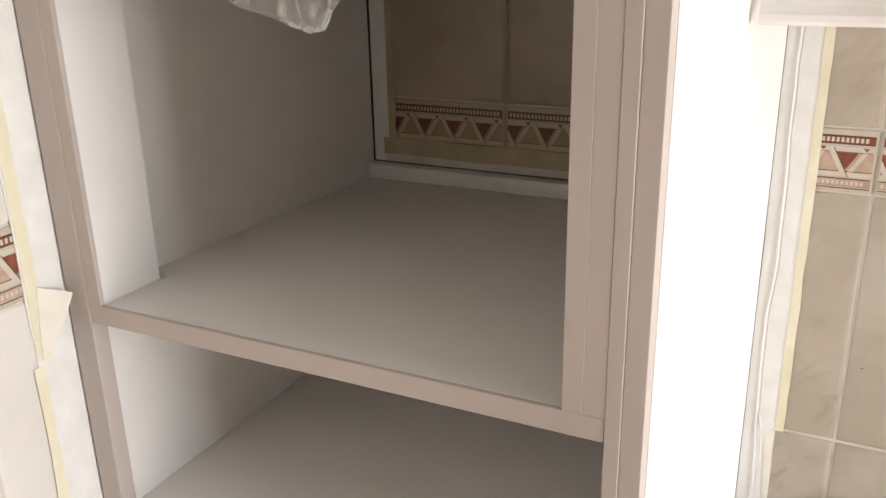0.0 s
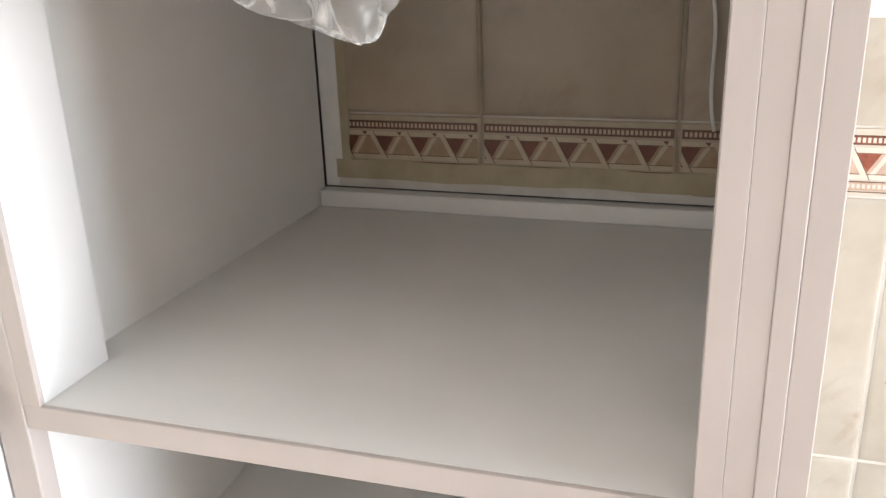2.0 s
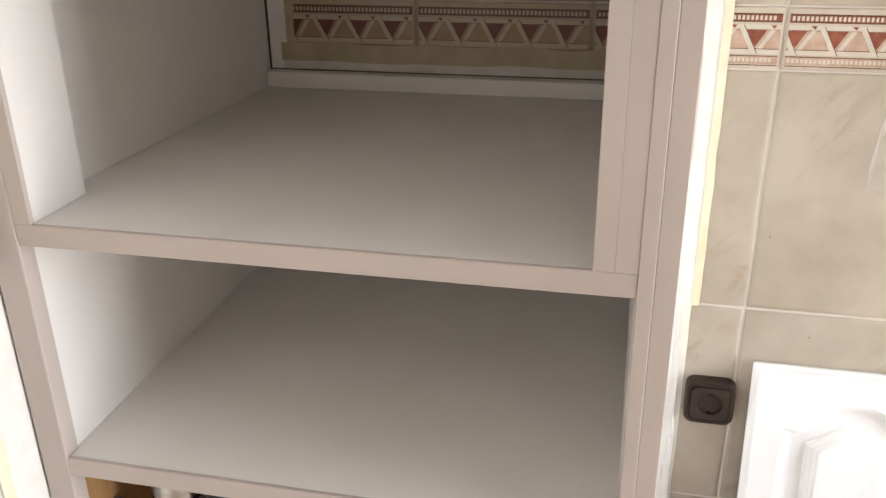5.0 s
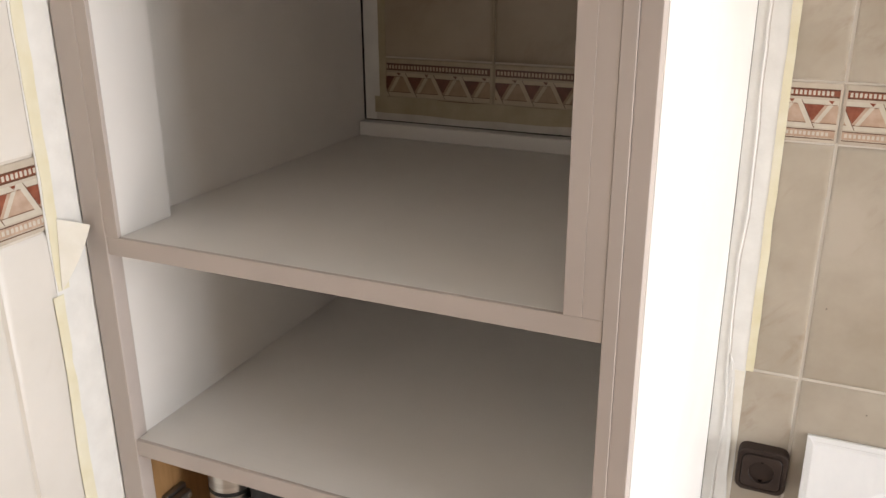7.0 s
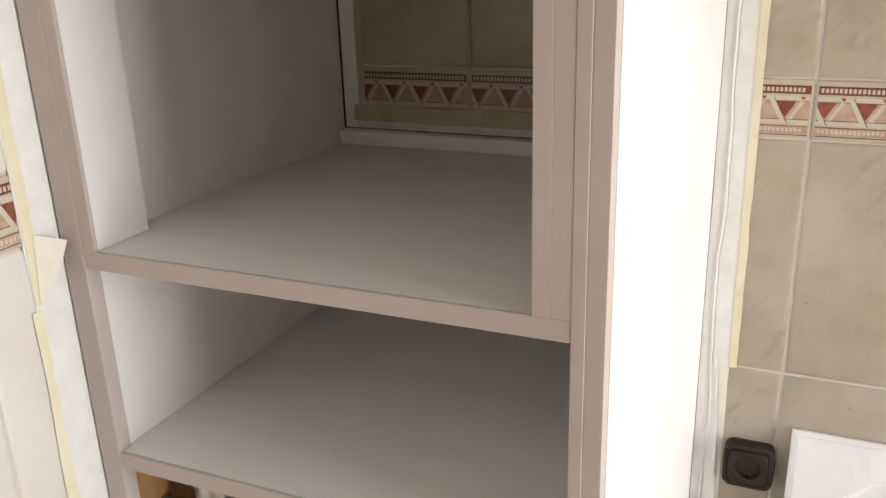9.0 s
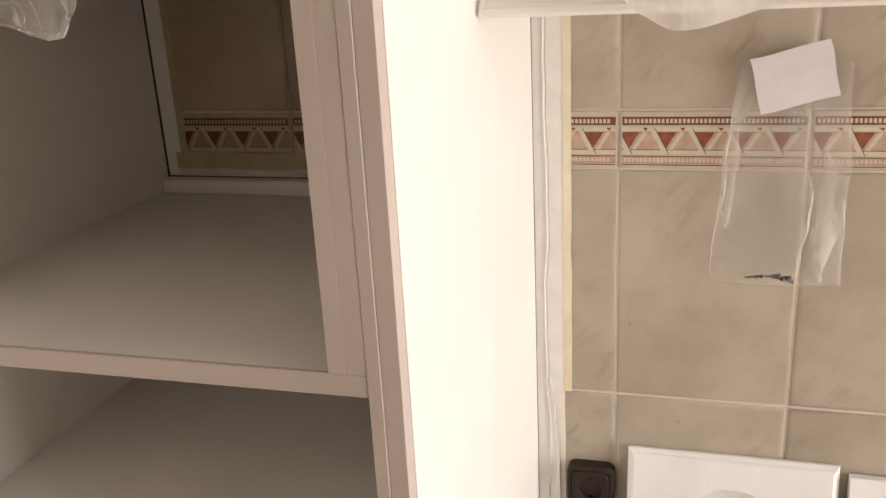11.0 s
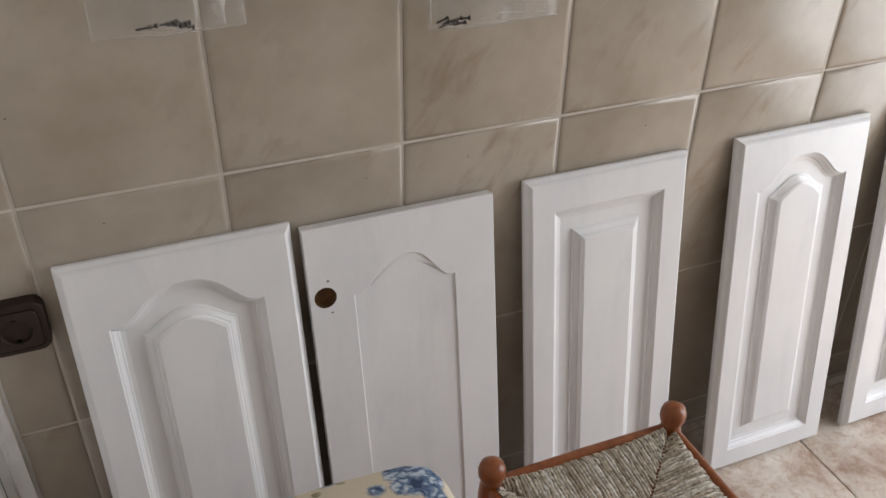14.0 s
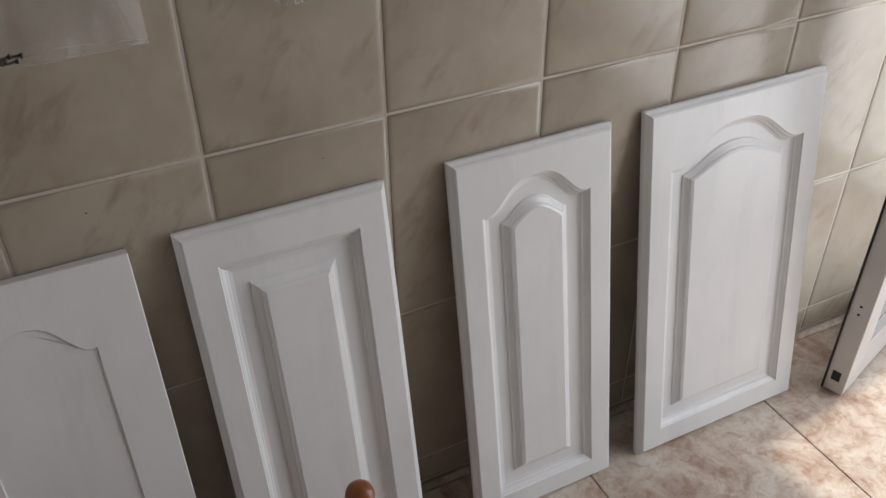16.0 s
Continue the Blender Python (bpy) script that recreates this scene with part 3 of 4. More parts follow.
def door_leaf(w, h, t, stile, profile, rise, edge, hole=None):
    """A door leaf in its own frame: front face at y = 0, towards -y, base at z = 0."""
    bm, mould, field = bmesh.new(), bmesh.new(), bmesh.new()

    def loop(pts, y, bm=bm):
        return [bm.verts.new((x, y, z)) for x, z in pts]

    def close(a):
        return [bm.edges.new((a[i], a[(i + 1) % len(a)])) for i in range(len(a))]

    def bridge(a, b, bm=bm):
        for i in range(len(a)):
            bm.faces.new((a[i], a[(i + 1) % len(a)], b[(i + 1) % len(b)], b[i]))

    rect = lambda i: [(-w / 2 + i, i), (w / 2 - i, i), (w / 2 - i, h - i), (-w / 2 + i, h - i)]
    outer = loop(rect(edge[-1][0]), 0.0)
    prev = outer
    for i, d in reversed(edge[:-1]):
        nxt = loop(rect(i), d)
        bridge(nxt, prev)
        prev = nxt
    back = loop(rect(0.001), t)
    bridge(back, prev)
    bm.faces.new(back)
    inner = opening(w, h, stile, 0.0, rise)
    first = loop(inner, 0.0)
    # stiles and rails: each point of the opening runs out square to the leaf's edge
    e = edge[-1][0]
    x0, z0, half, zt, n = inner[0][0], inner[0][1], w / 2 - e, inner[12][1], len(inner)
    wide = []
    for i, (x, z) in enumerate(inner):
        across, up = half * x / abs(x0), e + (h - 2 * e) * (z - z0) / (zt - z0)
        wide.append((across, e) if i < 7 else (half, up) if i < 12 else (across, h - e) if i < n - 5 else (-half, up))
    rim = loop(wide, 0.0)
    for i in range(n - 6 if hole else n):
        bm.faces.new((rim[i], rim[(i + 1) % n], first[(i + 1) % n], first[i]))
    if hole:
        # the stile with the bore is filled round it
        chain = [i % n for i in range(n - 6, n + 1)]
        turn = [first[i] for i in chain] + [rim[i] for i in reversed(chain)]
        hx, hz, hr = hole
        bore = loop([(hx + hr * math.cos(2 * math.pi * i / 24), hz + hr * math.sin(2 * math.pi * i / 24)) for i in range(24)], 0.0)
        es = [bm.edges.get((p, q)) or bm.edges.new((p, q)) for p, q in zip(turn, turn[1:] + turn[:1])] + close(bore)
        bmesh.ops.triangle_fill(bm, use_beauty=True, use_dissolve=False, edges=es, normal=(0, -1, 0))
    cut = 7 if len(profile) > 7 else 3
    for to, prof in ((mould, profile[:cut]), (field, profile[cut - 1:])):
        rings = [loop(opening(w, h, stile, m, rise), d, to) for m, d in prof]
        for a, b in zip(rings, rings[1:]):
            bridge(a, b, to)
    f = field.faces.new(rings[-1])
    bmesh.ops.triangulate(field, faces=[f])
    return bm, mould, field


FRONT = [(0.0, 0.0), (0.0014, 0.0028), (0.0030, 0.0034), (0.0078, 0.0088), (0.0094, 0.0093), (0.0110, 0.0126), (0.0165, 0.0142), (0.0350, 0.0142),
         (0.0364, 0.0110), (0.0382, 0.0105), (0.0436, 0.0060), (0.0454, 0.0055), (0.0470, 0.0022), (0.0488, 0.0016), (0.0510, 0.0004), (0.0540, 0.0004)]
BACK = [(0.0, 0.0), (0.0008, 0.0021), (0.0013, 0.0024), (0.0022, 0.0025)]
EDGE = [(0.0, 0.0125), (0.0004, 0.0104), (0.0058, 0.0056), (0.0062, 0.0034), (0.0096, 0.0003), (0.0106, 0.0)]
SQUARE = [(0.0, 0.0012), (0.0012, 0.0)]
LEAN = 9.6


def loose_door(x0, x1, h, stile, rise, front, label, y=-0.138, hole=None, k=1.0):
    w = x1 - x0
    d = thing("cabinet_door", pose((x0 + x1) / 2, y, 0.0045) @ pose(0, 0, 0, -LEAN), label, "cabinet door", "loose cabinet doors along the wall")
    body, mould, field = door_leaf(w, h, 0.020, stile, [(m * k, d) for m, d in FRONT] if front else BACK, rise, EDGE if front else SQUARE, hole)
    part("frame", body, DOOR_PAINT, d, local=True)
    part("moulding", mould, DOOR_PAINT, d, local=True)
    part("panel", field, DOOR_PAINT, d, local=True)
    if hole:
        hx, hz, hr = hole
        cup = bmesh.new()
        n = 24
        a = [cup.verts.new((hx + hr * math.cos(2 * math.pi * i / n), 0.0002, hz + hr * math.sin(2 * math.pi * i / n))) for i in range(n)]
        b = [cup.verts.new((hx + hr * math.cos(2 * math.pi * i / n), 0.0125, hz + hr * math.sin(2 * math.pi * i / n))) for i in range(n)]
        for i in range(n):
            cup.faces.new((a[i], a[(i + 1) % n], b[(i + 1) % n], b[i]))
        cup.faces.new(b)
        part("hinge_bore", cup, RAW_WOOD, d, "bare brown bore for a hinge cup", local=True)
        for dx, dz in ((0.006, 0.026), (0.008, -0.026)):
            part("screw_hole", lathe([(0.0016, 0), (0.0014, 0.0006)], 10, m=pose(hx + dx, 0.0002, hz + dz, 90, 0, 0)), RAW_WOOD, d, local=True)
    return d


loose_door(0.022, 0.329, 0.708, 0.050, 0.048, True, "white painted arched-panel cabinet door leaning on tiles", k=1.14)
loose_door(0.341, 0.633, 0.696, 0.066, 0.050, False, "white cabinet door turned back to front with a hinge bore", hole=(-0.1225, 0.586, 0.0165))
loose_door(0.689, 0.987, 0.700, 0.048, 0.0, True, "white painted cabinet door with a rectangular raised panel", k=1.10)
loose_door(1.085, 1.375, 0.701, 0.047, 0.051, True, "narrow white painted arched-panel cabinet door on the floor", k=1.08)
loose_door(1.439, 1.835, 0.701, 0.050, 0.060, True, "wide white painted arched-panel cabinet door on the floor")


# ---- socket ----
def rounded(w, h, r, n=6):
    pts = []
    for cx, cz, a0 in ((w / 2 - r, h / 2 - r, 0), (-w / 2 + r, h / 2 - r, 90), (-w / 2 + r, -h / 2 + r, 180), (w / 2 - r, -h / 2 + r, 270)):
        for i in range(n + 1):
            a = radians(a0 + 90 * i / n)
            pts.append((cx + r * math.cos(a), cz + r * math.sin(a)))
    return pts


def stack(loops, bm=None, cap=True):
    """Loops of (points, y) joined one to the next."""
    bm = bm or bmesh.new()
    vs = [[bm.verts.new((x, y, z)) for x, z in pts] for pts, y in loops]
    for a, b in zip(vs, vs[1:]):
        for i in range(len(a)):
            bm.faces.new((a[i], a[(i + 1) % len(a)], b[(i + 1) % len(b)], b[i]))
    if cap:
        bm.faces.new(vs[-1])
    return bm


def ring(r, n=28):
    return [(r * math.cos(2 * math.pi * i / n), r * math.sin(2 * math.pi * i / n)) for i in range(n)]


socket = thing("wall_socket", pose(-0.0355, 0.0, 0.626), "dark brown surface-mounted mains socket on beige tiles", "wall socket")
part("housing", stack([(rounded(0.075, 0.075, 0.014), 0.0), (rounded(0.075, 0.075, 0.014), -0.019), (rounded(0.072, 0.072, 0.013), -0.0225), (rounded(0.061, 0.061, 0.010), -0.0225), (rounded(0.060, 0.060, 0.010), -0.0195)]), SOCKET, socket, local=True)
part("cover_plate", stack([(rounded(0.058, 0.058, 0.010), -0.0197), (rounded(0.058, 0.058, 0.010), -0.0235), (rounded(0.056, 0.056, 0.009), -0.0245), (ring(0.0195), -0.0246), (ring(0.0188), -0.0235), (ring(0.0185), -0.012)]), SOCKET, socket, local=True)
part("contact_well", stack([(ring(0.0182), -0.0135), (ring(0.004), -0.0133)]), SOCKET_IN, socket, "dark round contact well", local=True)
for dx, dz in ((-0.0095, 0), (0.0095, 0)):
    part("pin_hole", lathe([(0.0028, 0), (0.0028, 0.0012)], 12, m=pose(dx, -0.0138, dz, 90, 0, 0)), BLACK, socket, local=True)
for dz in (-0.0165, 0.0165):
    part("earth_clip", box(-0.0025, 0.0025, -0.022, -0.0136, dz - 0.0012, dz + 0.0012, 0.0004), SOCKET_IN, socket, "dark earth clip", local=True)
part("screw", lathe([(0.0028, 0), (0.0026, 0.0012)], 12, m=pose(0, -0.0138, 0, 90, 0, 0)), STEEL, socket, local=True)


# ---- bags of screws on the wall ----
def screw_bag(x0, x1, z0, z1, film, label, screws, seed, slack=1.0, taper=0.012, creases=()):
    """A film pouch that hangs from its top and stands off the wall below; creases are (u, v) lines with a width."""
    r = random.Random(seed)
    cx, w, h = (x0 + x1) / 2, x1 - x0, z1 - z0
    b = thing("screw_bag", pose(cx, -0.001, z0), label, "plastic bag", "bags of screws taped to the wall")
    ph = r.uniform(0, 9)

    def front(u, v):
        stand = 0.006 + 0.015 * (1 - v) ** 1.2
        bulge = math.sin(math.pi * min(1.0, max(0.0, u))) ** 0.6 * (1 - v) ** 1.4
        fold = 0.0050 * slack * wob(u * 3.2 + ph, v * 1.4, ph) + 0.0007 * slack * wob(u * 7, v * 3 + ph, ph)
        nar = taper * v ** 1.6
        return Vector((-w / 2 + nar + (w - 1.25 * nar) * u + 0.004 * wob(v * 3, ph, 0) * slack, -stand - 0.005 * bulge - abs(fold), h * v + 0.003 * wob(u * 4, ph, 1)))
    part("film", sheet(front, 26, 30), film, b, local=True)
    part("film", sheet(lambda u, v: Vector((front(u, v).x, -0.004 - 0.011 * (1 - v), h * v)), 8, 8), film, b, local=True)
    for line, wide in creases:
        n = 28

        def strip(u, v, line=line, wide=wide):
            q = u * (len(line) - 1)
            i = min(int(q), len(line) - 2)
            (ua, va), (ub, vb) = line[i], line[i + 1]
            uu, vv = ua + (ub - ua) * (q - i), va + (vb - va) * (q - i)
            wd = wide / w * (0.25 + 0.75 * math.sin(math.pi * u)) * (0.75 + 0.6 * wob(u * 6, wide * 900, ph))
            p = front(uu + 0.05 * wob(u * 5, ph, line[0][0] * 9) + (v - 0.5) * wd, vv)
            return p + Vector((0, -0.0030 - 0.0025 * math.sin(math.pi * v), 0))
        part("fold", sheet(strip, n, 4), FOLD, b, "shiny milky crease", local=True)
    part("seam", tube([front(i / 12, 0.004) for i in range(13)], 0.0009, 6), film, b, local=True)
    for sx in screws:
        z = 0.005 + r.uniform(0, 0.007)
        a = r.uniform(-16, 16)
        part("screw", lathe([(0.0012, -0.009), (0.0016, -0.006), (0.0016, 0.005), (0.0034, 0.007), (0.0034, 0.0085)], 8, m=pose(sx * w, -0.0225, z, 0, 90 + a, r.uniform(-20, 20))), SCREW, b, "small dark screw", local=True)
    return b


screw_bag(0.129, 0.301, 0.990, 1.290, BAG, "clear zip bag with a few dark screws on the tiles", [-0.17, -0.13, -0.02, 0.0, 0.02, 0.04, 0.06, 0.08, 0.10, 0.05], 3, 1.0, 0.030,
          [([(0.015, 0.02), (0.0, 0.45), (0.02, 0.75), (0.14, 0.99)], 0.006), ([(0.08, 0.25), (0.10, 0.45), (0.05, 0.72)], 0.026), ([(0.98, 0.02), (0.99, 0.55), (0.97, 0.98)], 0.004),
           ([(0.66, 0.05), (0.70, 0.40), (0.64, 0.80)], 0.012), ([(0.84, 0.02), (0.85, 0.30), (0.82, 0.62)], 0.034)])
screw_bag(0.528, 0.713, 0.953, 1.285, BAG_CREASED, "creased clear bag with dark screws in a corner", [-0.40, -0.38, -0.35, -0.33, -0.30, -0.27, -0.24], 8, 1.5, 0.012,
          [([(0.04, 0.98), (0.12, 0.75), (0.22, 0.45), (0.24, 0.10)], 0.012), ([(0.10, 0.70), (0.16, 0.40), (0.10, 0.12)], 0.020), ([(0.62, 0.95), (0.55, 0.68), (0.50, 0.40)], 0.016),
           ([(0.30, 0.85), (0.45, 0.90), (0.58, 0.80)], 0.007), ([(0.95, 0.92), (0.80, 0.55), (0.62, 0.22)], 0.034), ([(0.02, 0.02), (0.01, 0.5), (0.02, 0.9)], 0.005), ([(0.05, 0.02), (0.5, 0.05), (0.97, 0.02)], 0.006)])
screw_bag(0.864, 1.036, 0.972, 1.285, BAG_CRINKLED, "crinkled shiny clear bag with dark screws on tiles", [-0.45, -0.40, -0.36, -0.31], 12, 2.4, 0.012,
          [([(0.05, 0.9), (0.15, 0.5), (0.08, 0.1)], 0.016), ([(0.35, 0.95), (0.48, 0.6), (0.38, 0.3), (0.45, 0.05)], 0.014), ([(0.7, 0.9), (0.6, 0.55), (0.75, 0.25)], 0.018), ([(0.2, 0.6), (0.5, 0.45), (0.9, 0.5)], 0.010), ([(0.9, 0.85), (0.85, 0.4), (0.95, 0.1)], 0.012)])


def note(cx, cz, w, h, turn, curl, label, seed):
    def fn(u, v):
        x, z = (u - 0.5) * w, (v - 0.5) * h
        return (x + 0.003 * wob(v * 2, seed, 0), -0.002 - curl * ((1 - u) * (1 - v)) ** 2 - 0.001 * wob(u * 3, v * 3, seed), z + 0.003 * wob(u * 2, seed, 4))
    bm = sheet(fn, 12, 12, 0.0004)
    bm.transform(pose(cx, -0.018, cz, 0, turn, 0))
    return single("paper_note", bm, PAPER, label, "paper note", group="paper notes on the bags")


note(0.223, 1.273, 0.098, 0.073, -14, 0.004, "small blank white paper note taped over a bag", 2)


def mix(a, b, k):
    return (a[0] + (b[0] - a[0]) * k, a[1] + (b[1] - a[1]) * k)


def curled_note(u, v):
    """A slip whose lower corner is bent up and folded over."""
    low = mix((0.573, 1.294), (0.607, 1.267), u / 0.42) if u < 0.42 else mix((0.607, 1.267), (0.657, 1.257), (u - 0.42) / 0.58)
    x, z = mix(low, mix((0.587, 1.330), (0.683, 1.314), u), v)
    return (x + 0.001 * wob(v * 3, 2, 1), -0.018 - 0.010 * (1 - v) ** 2 * (1 - 0.6 * u) - 0.003 * math.sin(math.pi * u) * v - 0.001 * wob(u * 4, v * 4, 7), z + 0.002 * wob(u * 3, 7, 4))


def bent_corner(u, v):
    x, z = mix((0.573, 1.294), (0.607, 1.267), u)
    w = 0.009 * math.sin(math.pi * (0.12 + 0.8 * u)) * v
    return (x + 0.62 * w, -0.0285 - 0.004 * math.sin(math.pi * v) + 0.002 * u, z + 0.78 * w)


slip = thing("paper_note", pose(0.63, -0.002, 1.262), "curled blank white paper note with a folded corner over a bag", "paper note", "paper notes on the bags")
part("sheet", sheet(curled_note, 20, 14, 0.0004), PAPER, slip)
part("folded_corner", sheet(bent_corner, 12, 6, 0.0004), PAPER, slip)

# ---- masking and sealant beside the cabinet ----
def ribbon(z0, z1, fn, y, thick, n=60):
    bm = bmesh.new()
    rows = []
    for i in range(n + 1):
        z = z0 + (z1 - z0) * i / n
        a, b = fn(z)
        rows.append([bm.verts.new((a, y, z)), bm.verts.new((b, y, z)), bm.verts.new((b, y - thick, z)), bm.verts.new((a, y - thick, z))])
    for p, q in zip(rows, rows[1:]):
        for k in range(4):
            bm.faces.new((p[k], p[(k + 1) % 4], q[(k + 1) % 4], q[k]))
    bm.faces.new(rows[0])
    bm.faces.new(list(reversed(rows[-1])))
    return bm


masking = thing("masking", pose(-0.1, -0.001, 0), "white overspray, masking film and yellow tape beside the cabinet", "masking tape", "", "structure")
part("overspray", ribbon(0.0, WZ + 0.03, lambda z: (-0.1212, -0.0775 + 0.002 * wob(z, 0, 0, 14)), -0.0004, 0.0008), STRIP_PAINT, masking)
# dark strip laid on the wall as the shade behind the panel's edge
part("joint_shade", ribbon(0.0, WZ - 0.002, lambda z: (-0.1224, -0.1212 + 0.0009 * wob(z, 7, 0, 9)), -0.0006, 0.0012), GAP, masking, "dark strip for the shade at a joint")
# thin dark line drawn as the sealant bead's shadow
part("joint_shade", ribbon(0.1, WZ - 0.01, lambda z: (-0.1018 + 0.009 * wob(z, 0, 0, 5) + 0.003 * wob(z, 4, 0, 16), -0.1013 + 0.009 * wob(z, 0, 0, 5) + 0.003 * wob(z, 4, 0, 16)), -0.0006, 0.0009), FLOOR_GROUT, masking, "dark strip for the shade at a joint")
part("tape", ribbon(0.785, WZ + 0.03, lambda z: (-0.0785 + 0.0016 * wob(z, 5, 0, 16), -0.0665 + 0.0014 * wob(z, 2, 0, 20)), -0.0013, 0.0006), TAPE, masking, "yellowed masking tape")
part("tape", ribbon(0.0, 0.783, lambda z: (-0.095 - 0.018 * max(0.0, (0.45 - z) / 0.45), -0.078 - 0.012 * max(0.0, (0.62 - z) / 0.62) + 0.002 * wob(z, 5, 0, 12)), -0.0013, 0.0004), TAPE_PALE, masking, "pale masking tape")


def flap(u, v):
    z = 0.28 + 0.53 * v
    return (-0.102 + 0.024 * u * (1 - v) ** 0.35 + 0.003 * wob(z, 1, 0, 12) - 0.012 * max(0, 0.6 - z), -0.003 - 0.008 * u * (1 - v) - 0.002 * wob(z, u, 3, 18), z)


part("masking_film", sheet(flap, 6, 40, 0.0004), STRIP_PAINT, masking, "loose white masking film")
part("sealant", tube([(-0.105 + 0.009 * wob(z / 30, 0, 0, 5) + 0.003 * wob(z / 30, 4, 0, 16), -0.0022, z / 30) for z in range(2, 42)], 0.0017, 6), CAULK, masking, "wavy bead of white sealant")

masking_left = thing("masking", pose(XL, -0.6, 0), "white overspray and yellowed tape between cabinet and tiles", "masking tape", "", "structure")


def side_ribbon(z0, z1, fn, x, thick, n=50):
    bm = ribbon(z0, z1, fn, 0.0, thick, n)
    bm.transform(Matrix(((0, -1, 0, x), (1, 0, 0, 0), (0, 0, 1, 0), (0, 0, 0, 1))))
    return bm


part("overspray", side_ribbon(0.0, 2.3, lambda z: (-0.636 + 0.002 * wob(z, 0, 0, 14) - 0.006 * max(0, 1.0 - z), FY + 0.03), XL + 0.0004, 0.0010), STRIP_PAINT, masking_left)
part("tape", side_ribbon(1.045, 2.3, lambda z: (-0.634 + 0.003 * wob(z, 3, 0, 20), -0.619 + 0.004 * wob(z, 9, 0, 11) + 0.002 * wob(z, 1, 0, 40)), XL + 0.0015, 0.0006), TAPE, masking_left, "yellowed masking tape")
part("tape", side_ribbon(0.0, 1.04, lambda z: (-0.642 + 0.003 * wob(z, 6, 0, 9) - 0.016 * max(0, 1.0 - z), -0.629 + 0.005 * wob(z, 2, 0, 9) + 0.003 * wob(z, 4, 0, 34)), XL + 0.0015, 0.0006), TAPE, masking_left, "yellowed masking tape")


def peel(u, v):
    return (XL + 0.003 + 0.016 * math.sin(math.pi * 0.5 * v) * u, -0.630 + 0.030 * u * v ** 0.8 + 0.008 * v, 1.045 + 0.082 * v - 0.014 * u * v)


part("tape_end", sheet(peel, 10, 12, 0.0004), TAPE_PALE, masking_left, "torn loose tape end")
# dark fill for the shade between side wall and cabinet
part("joint_shade", box(XL + 0.0005, -0.7682, FY + 0.004, FY + 0.02, 0.0, 2.2), GAP, masking_left, "dark strip for the shade at a joint")

# overspray and tape rests on the wall at the back of the open compartment
masking_back = thing("masking", pose(-0.45, -0.001, S1), "white overspray and yellow tape on tiles inside the cabinet", "masking tape", "", "structure")
# dark strips drawn as the shade along lining and batten
part("joint_shade", ribbon(S1 + 0.02, 1.43, lambda z: (-0.729, -0.7262 + 0.0008 * wob(z, 1, 0, 40)), -0.0004, 0.003), GAP, masking_back, "dark strip for the shade at a joint")
part("joint_shade", box(-0.7262, -0.16, -0.0026, -0.0004, S1 + 0.018, S1 + 0.0247), GAP, masking_back, "dark strip for the shade at a joint")
DIRTY_GROUT = plain("browned_grout", (0.33, 0.265, 0.185), (0.41, 0.34, 0.245), 0.8, 30, 240, 0.3)
for x in (-0.5, -0.25):
    part("joint", box(x - 0.0018, x + 0.0018, 0.0008, 0.0030, S1 + 0.03, 1.43), DIRTY_GROUT, masking_back, "browned tile joint")
part("overspray", ribbon(S1, 1.43, lambda z: (-0.7260, -0.6985 + 0.003 * wob(z, 8, 0, 22)), -0.0004, 0.0008), STRIP_PAINT, masking_back)


part("tape", ribbon(S1 + 0.04, 1.43, lambda z: (-0.6990, -0.6860 + 0.002 * wob(z, 3, 0, 30)), -0.0013, 0.0004), OLD_TAPE, masking_back, "old yellow tape")


def low_edge(u, v):
    x = -0.706 + 0.55 * u
    return (x, -0.0016, S1 + 0.022 + v * (0.017 + 0.007 * wob(x, 0, 2, 12)))


part("overspray", sheet(low_edge, 60, 2, 0.0006), plain("thin_overspray", (0.56, 0.53, 0.48), (0.68, 0.66, 0.62), 0.6, 24, 160, 0.4), masking_back)


def low_tape(u, v):
    x = -0.708 + 0.55 * u
    return (x, -0.0026, 1.137 + 0.003 * wob(x, 3, 2, 10) + v * (0.027 + 0.002 * wob(x, 0, 7, 12)))


part("tape", sheet(low_tape, 50, 2, 0.0004), OLD_TAPE, masking_back, "old yellow tape")
single("cable", tube([(-0.232 + 0.028 * (i / 16) + 0.006 * math.sin(i / 3), -0.010, 1.42 - 0.20 * i / 16) for i in range(17)], 0.0022, 8), PAINT, "thin white cable hanging behind the open cabinet", "cable", origin=(-0.22, -0.01, 1.22))


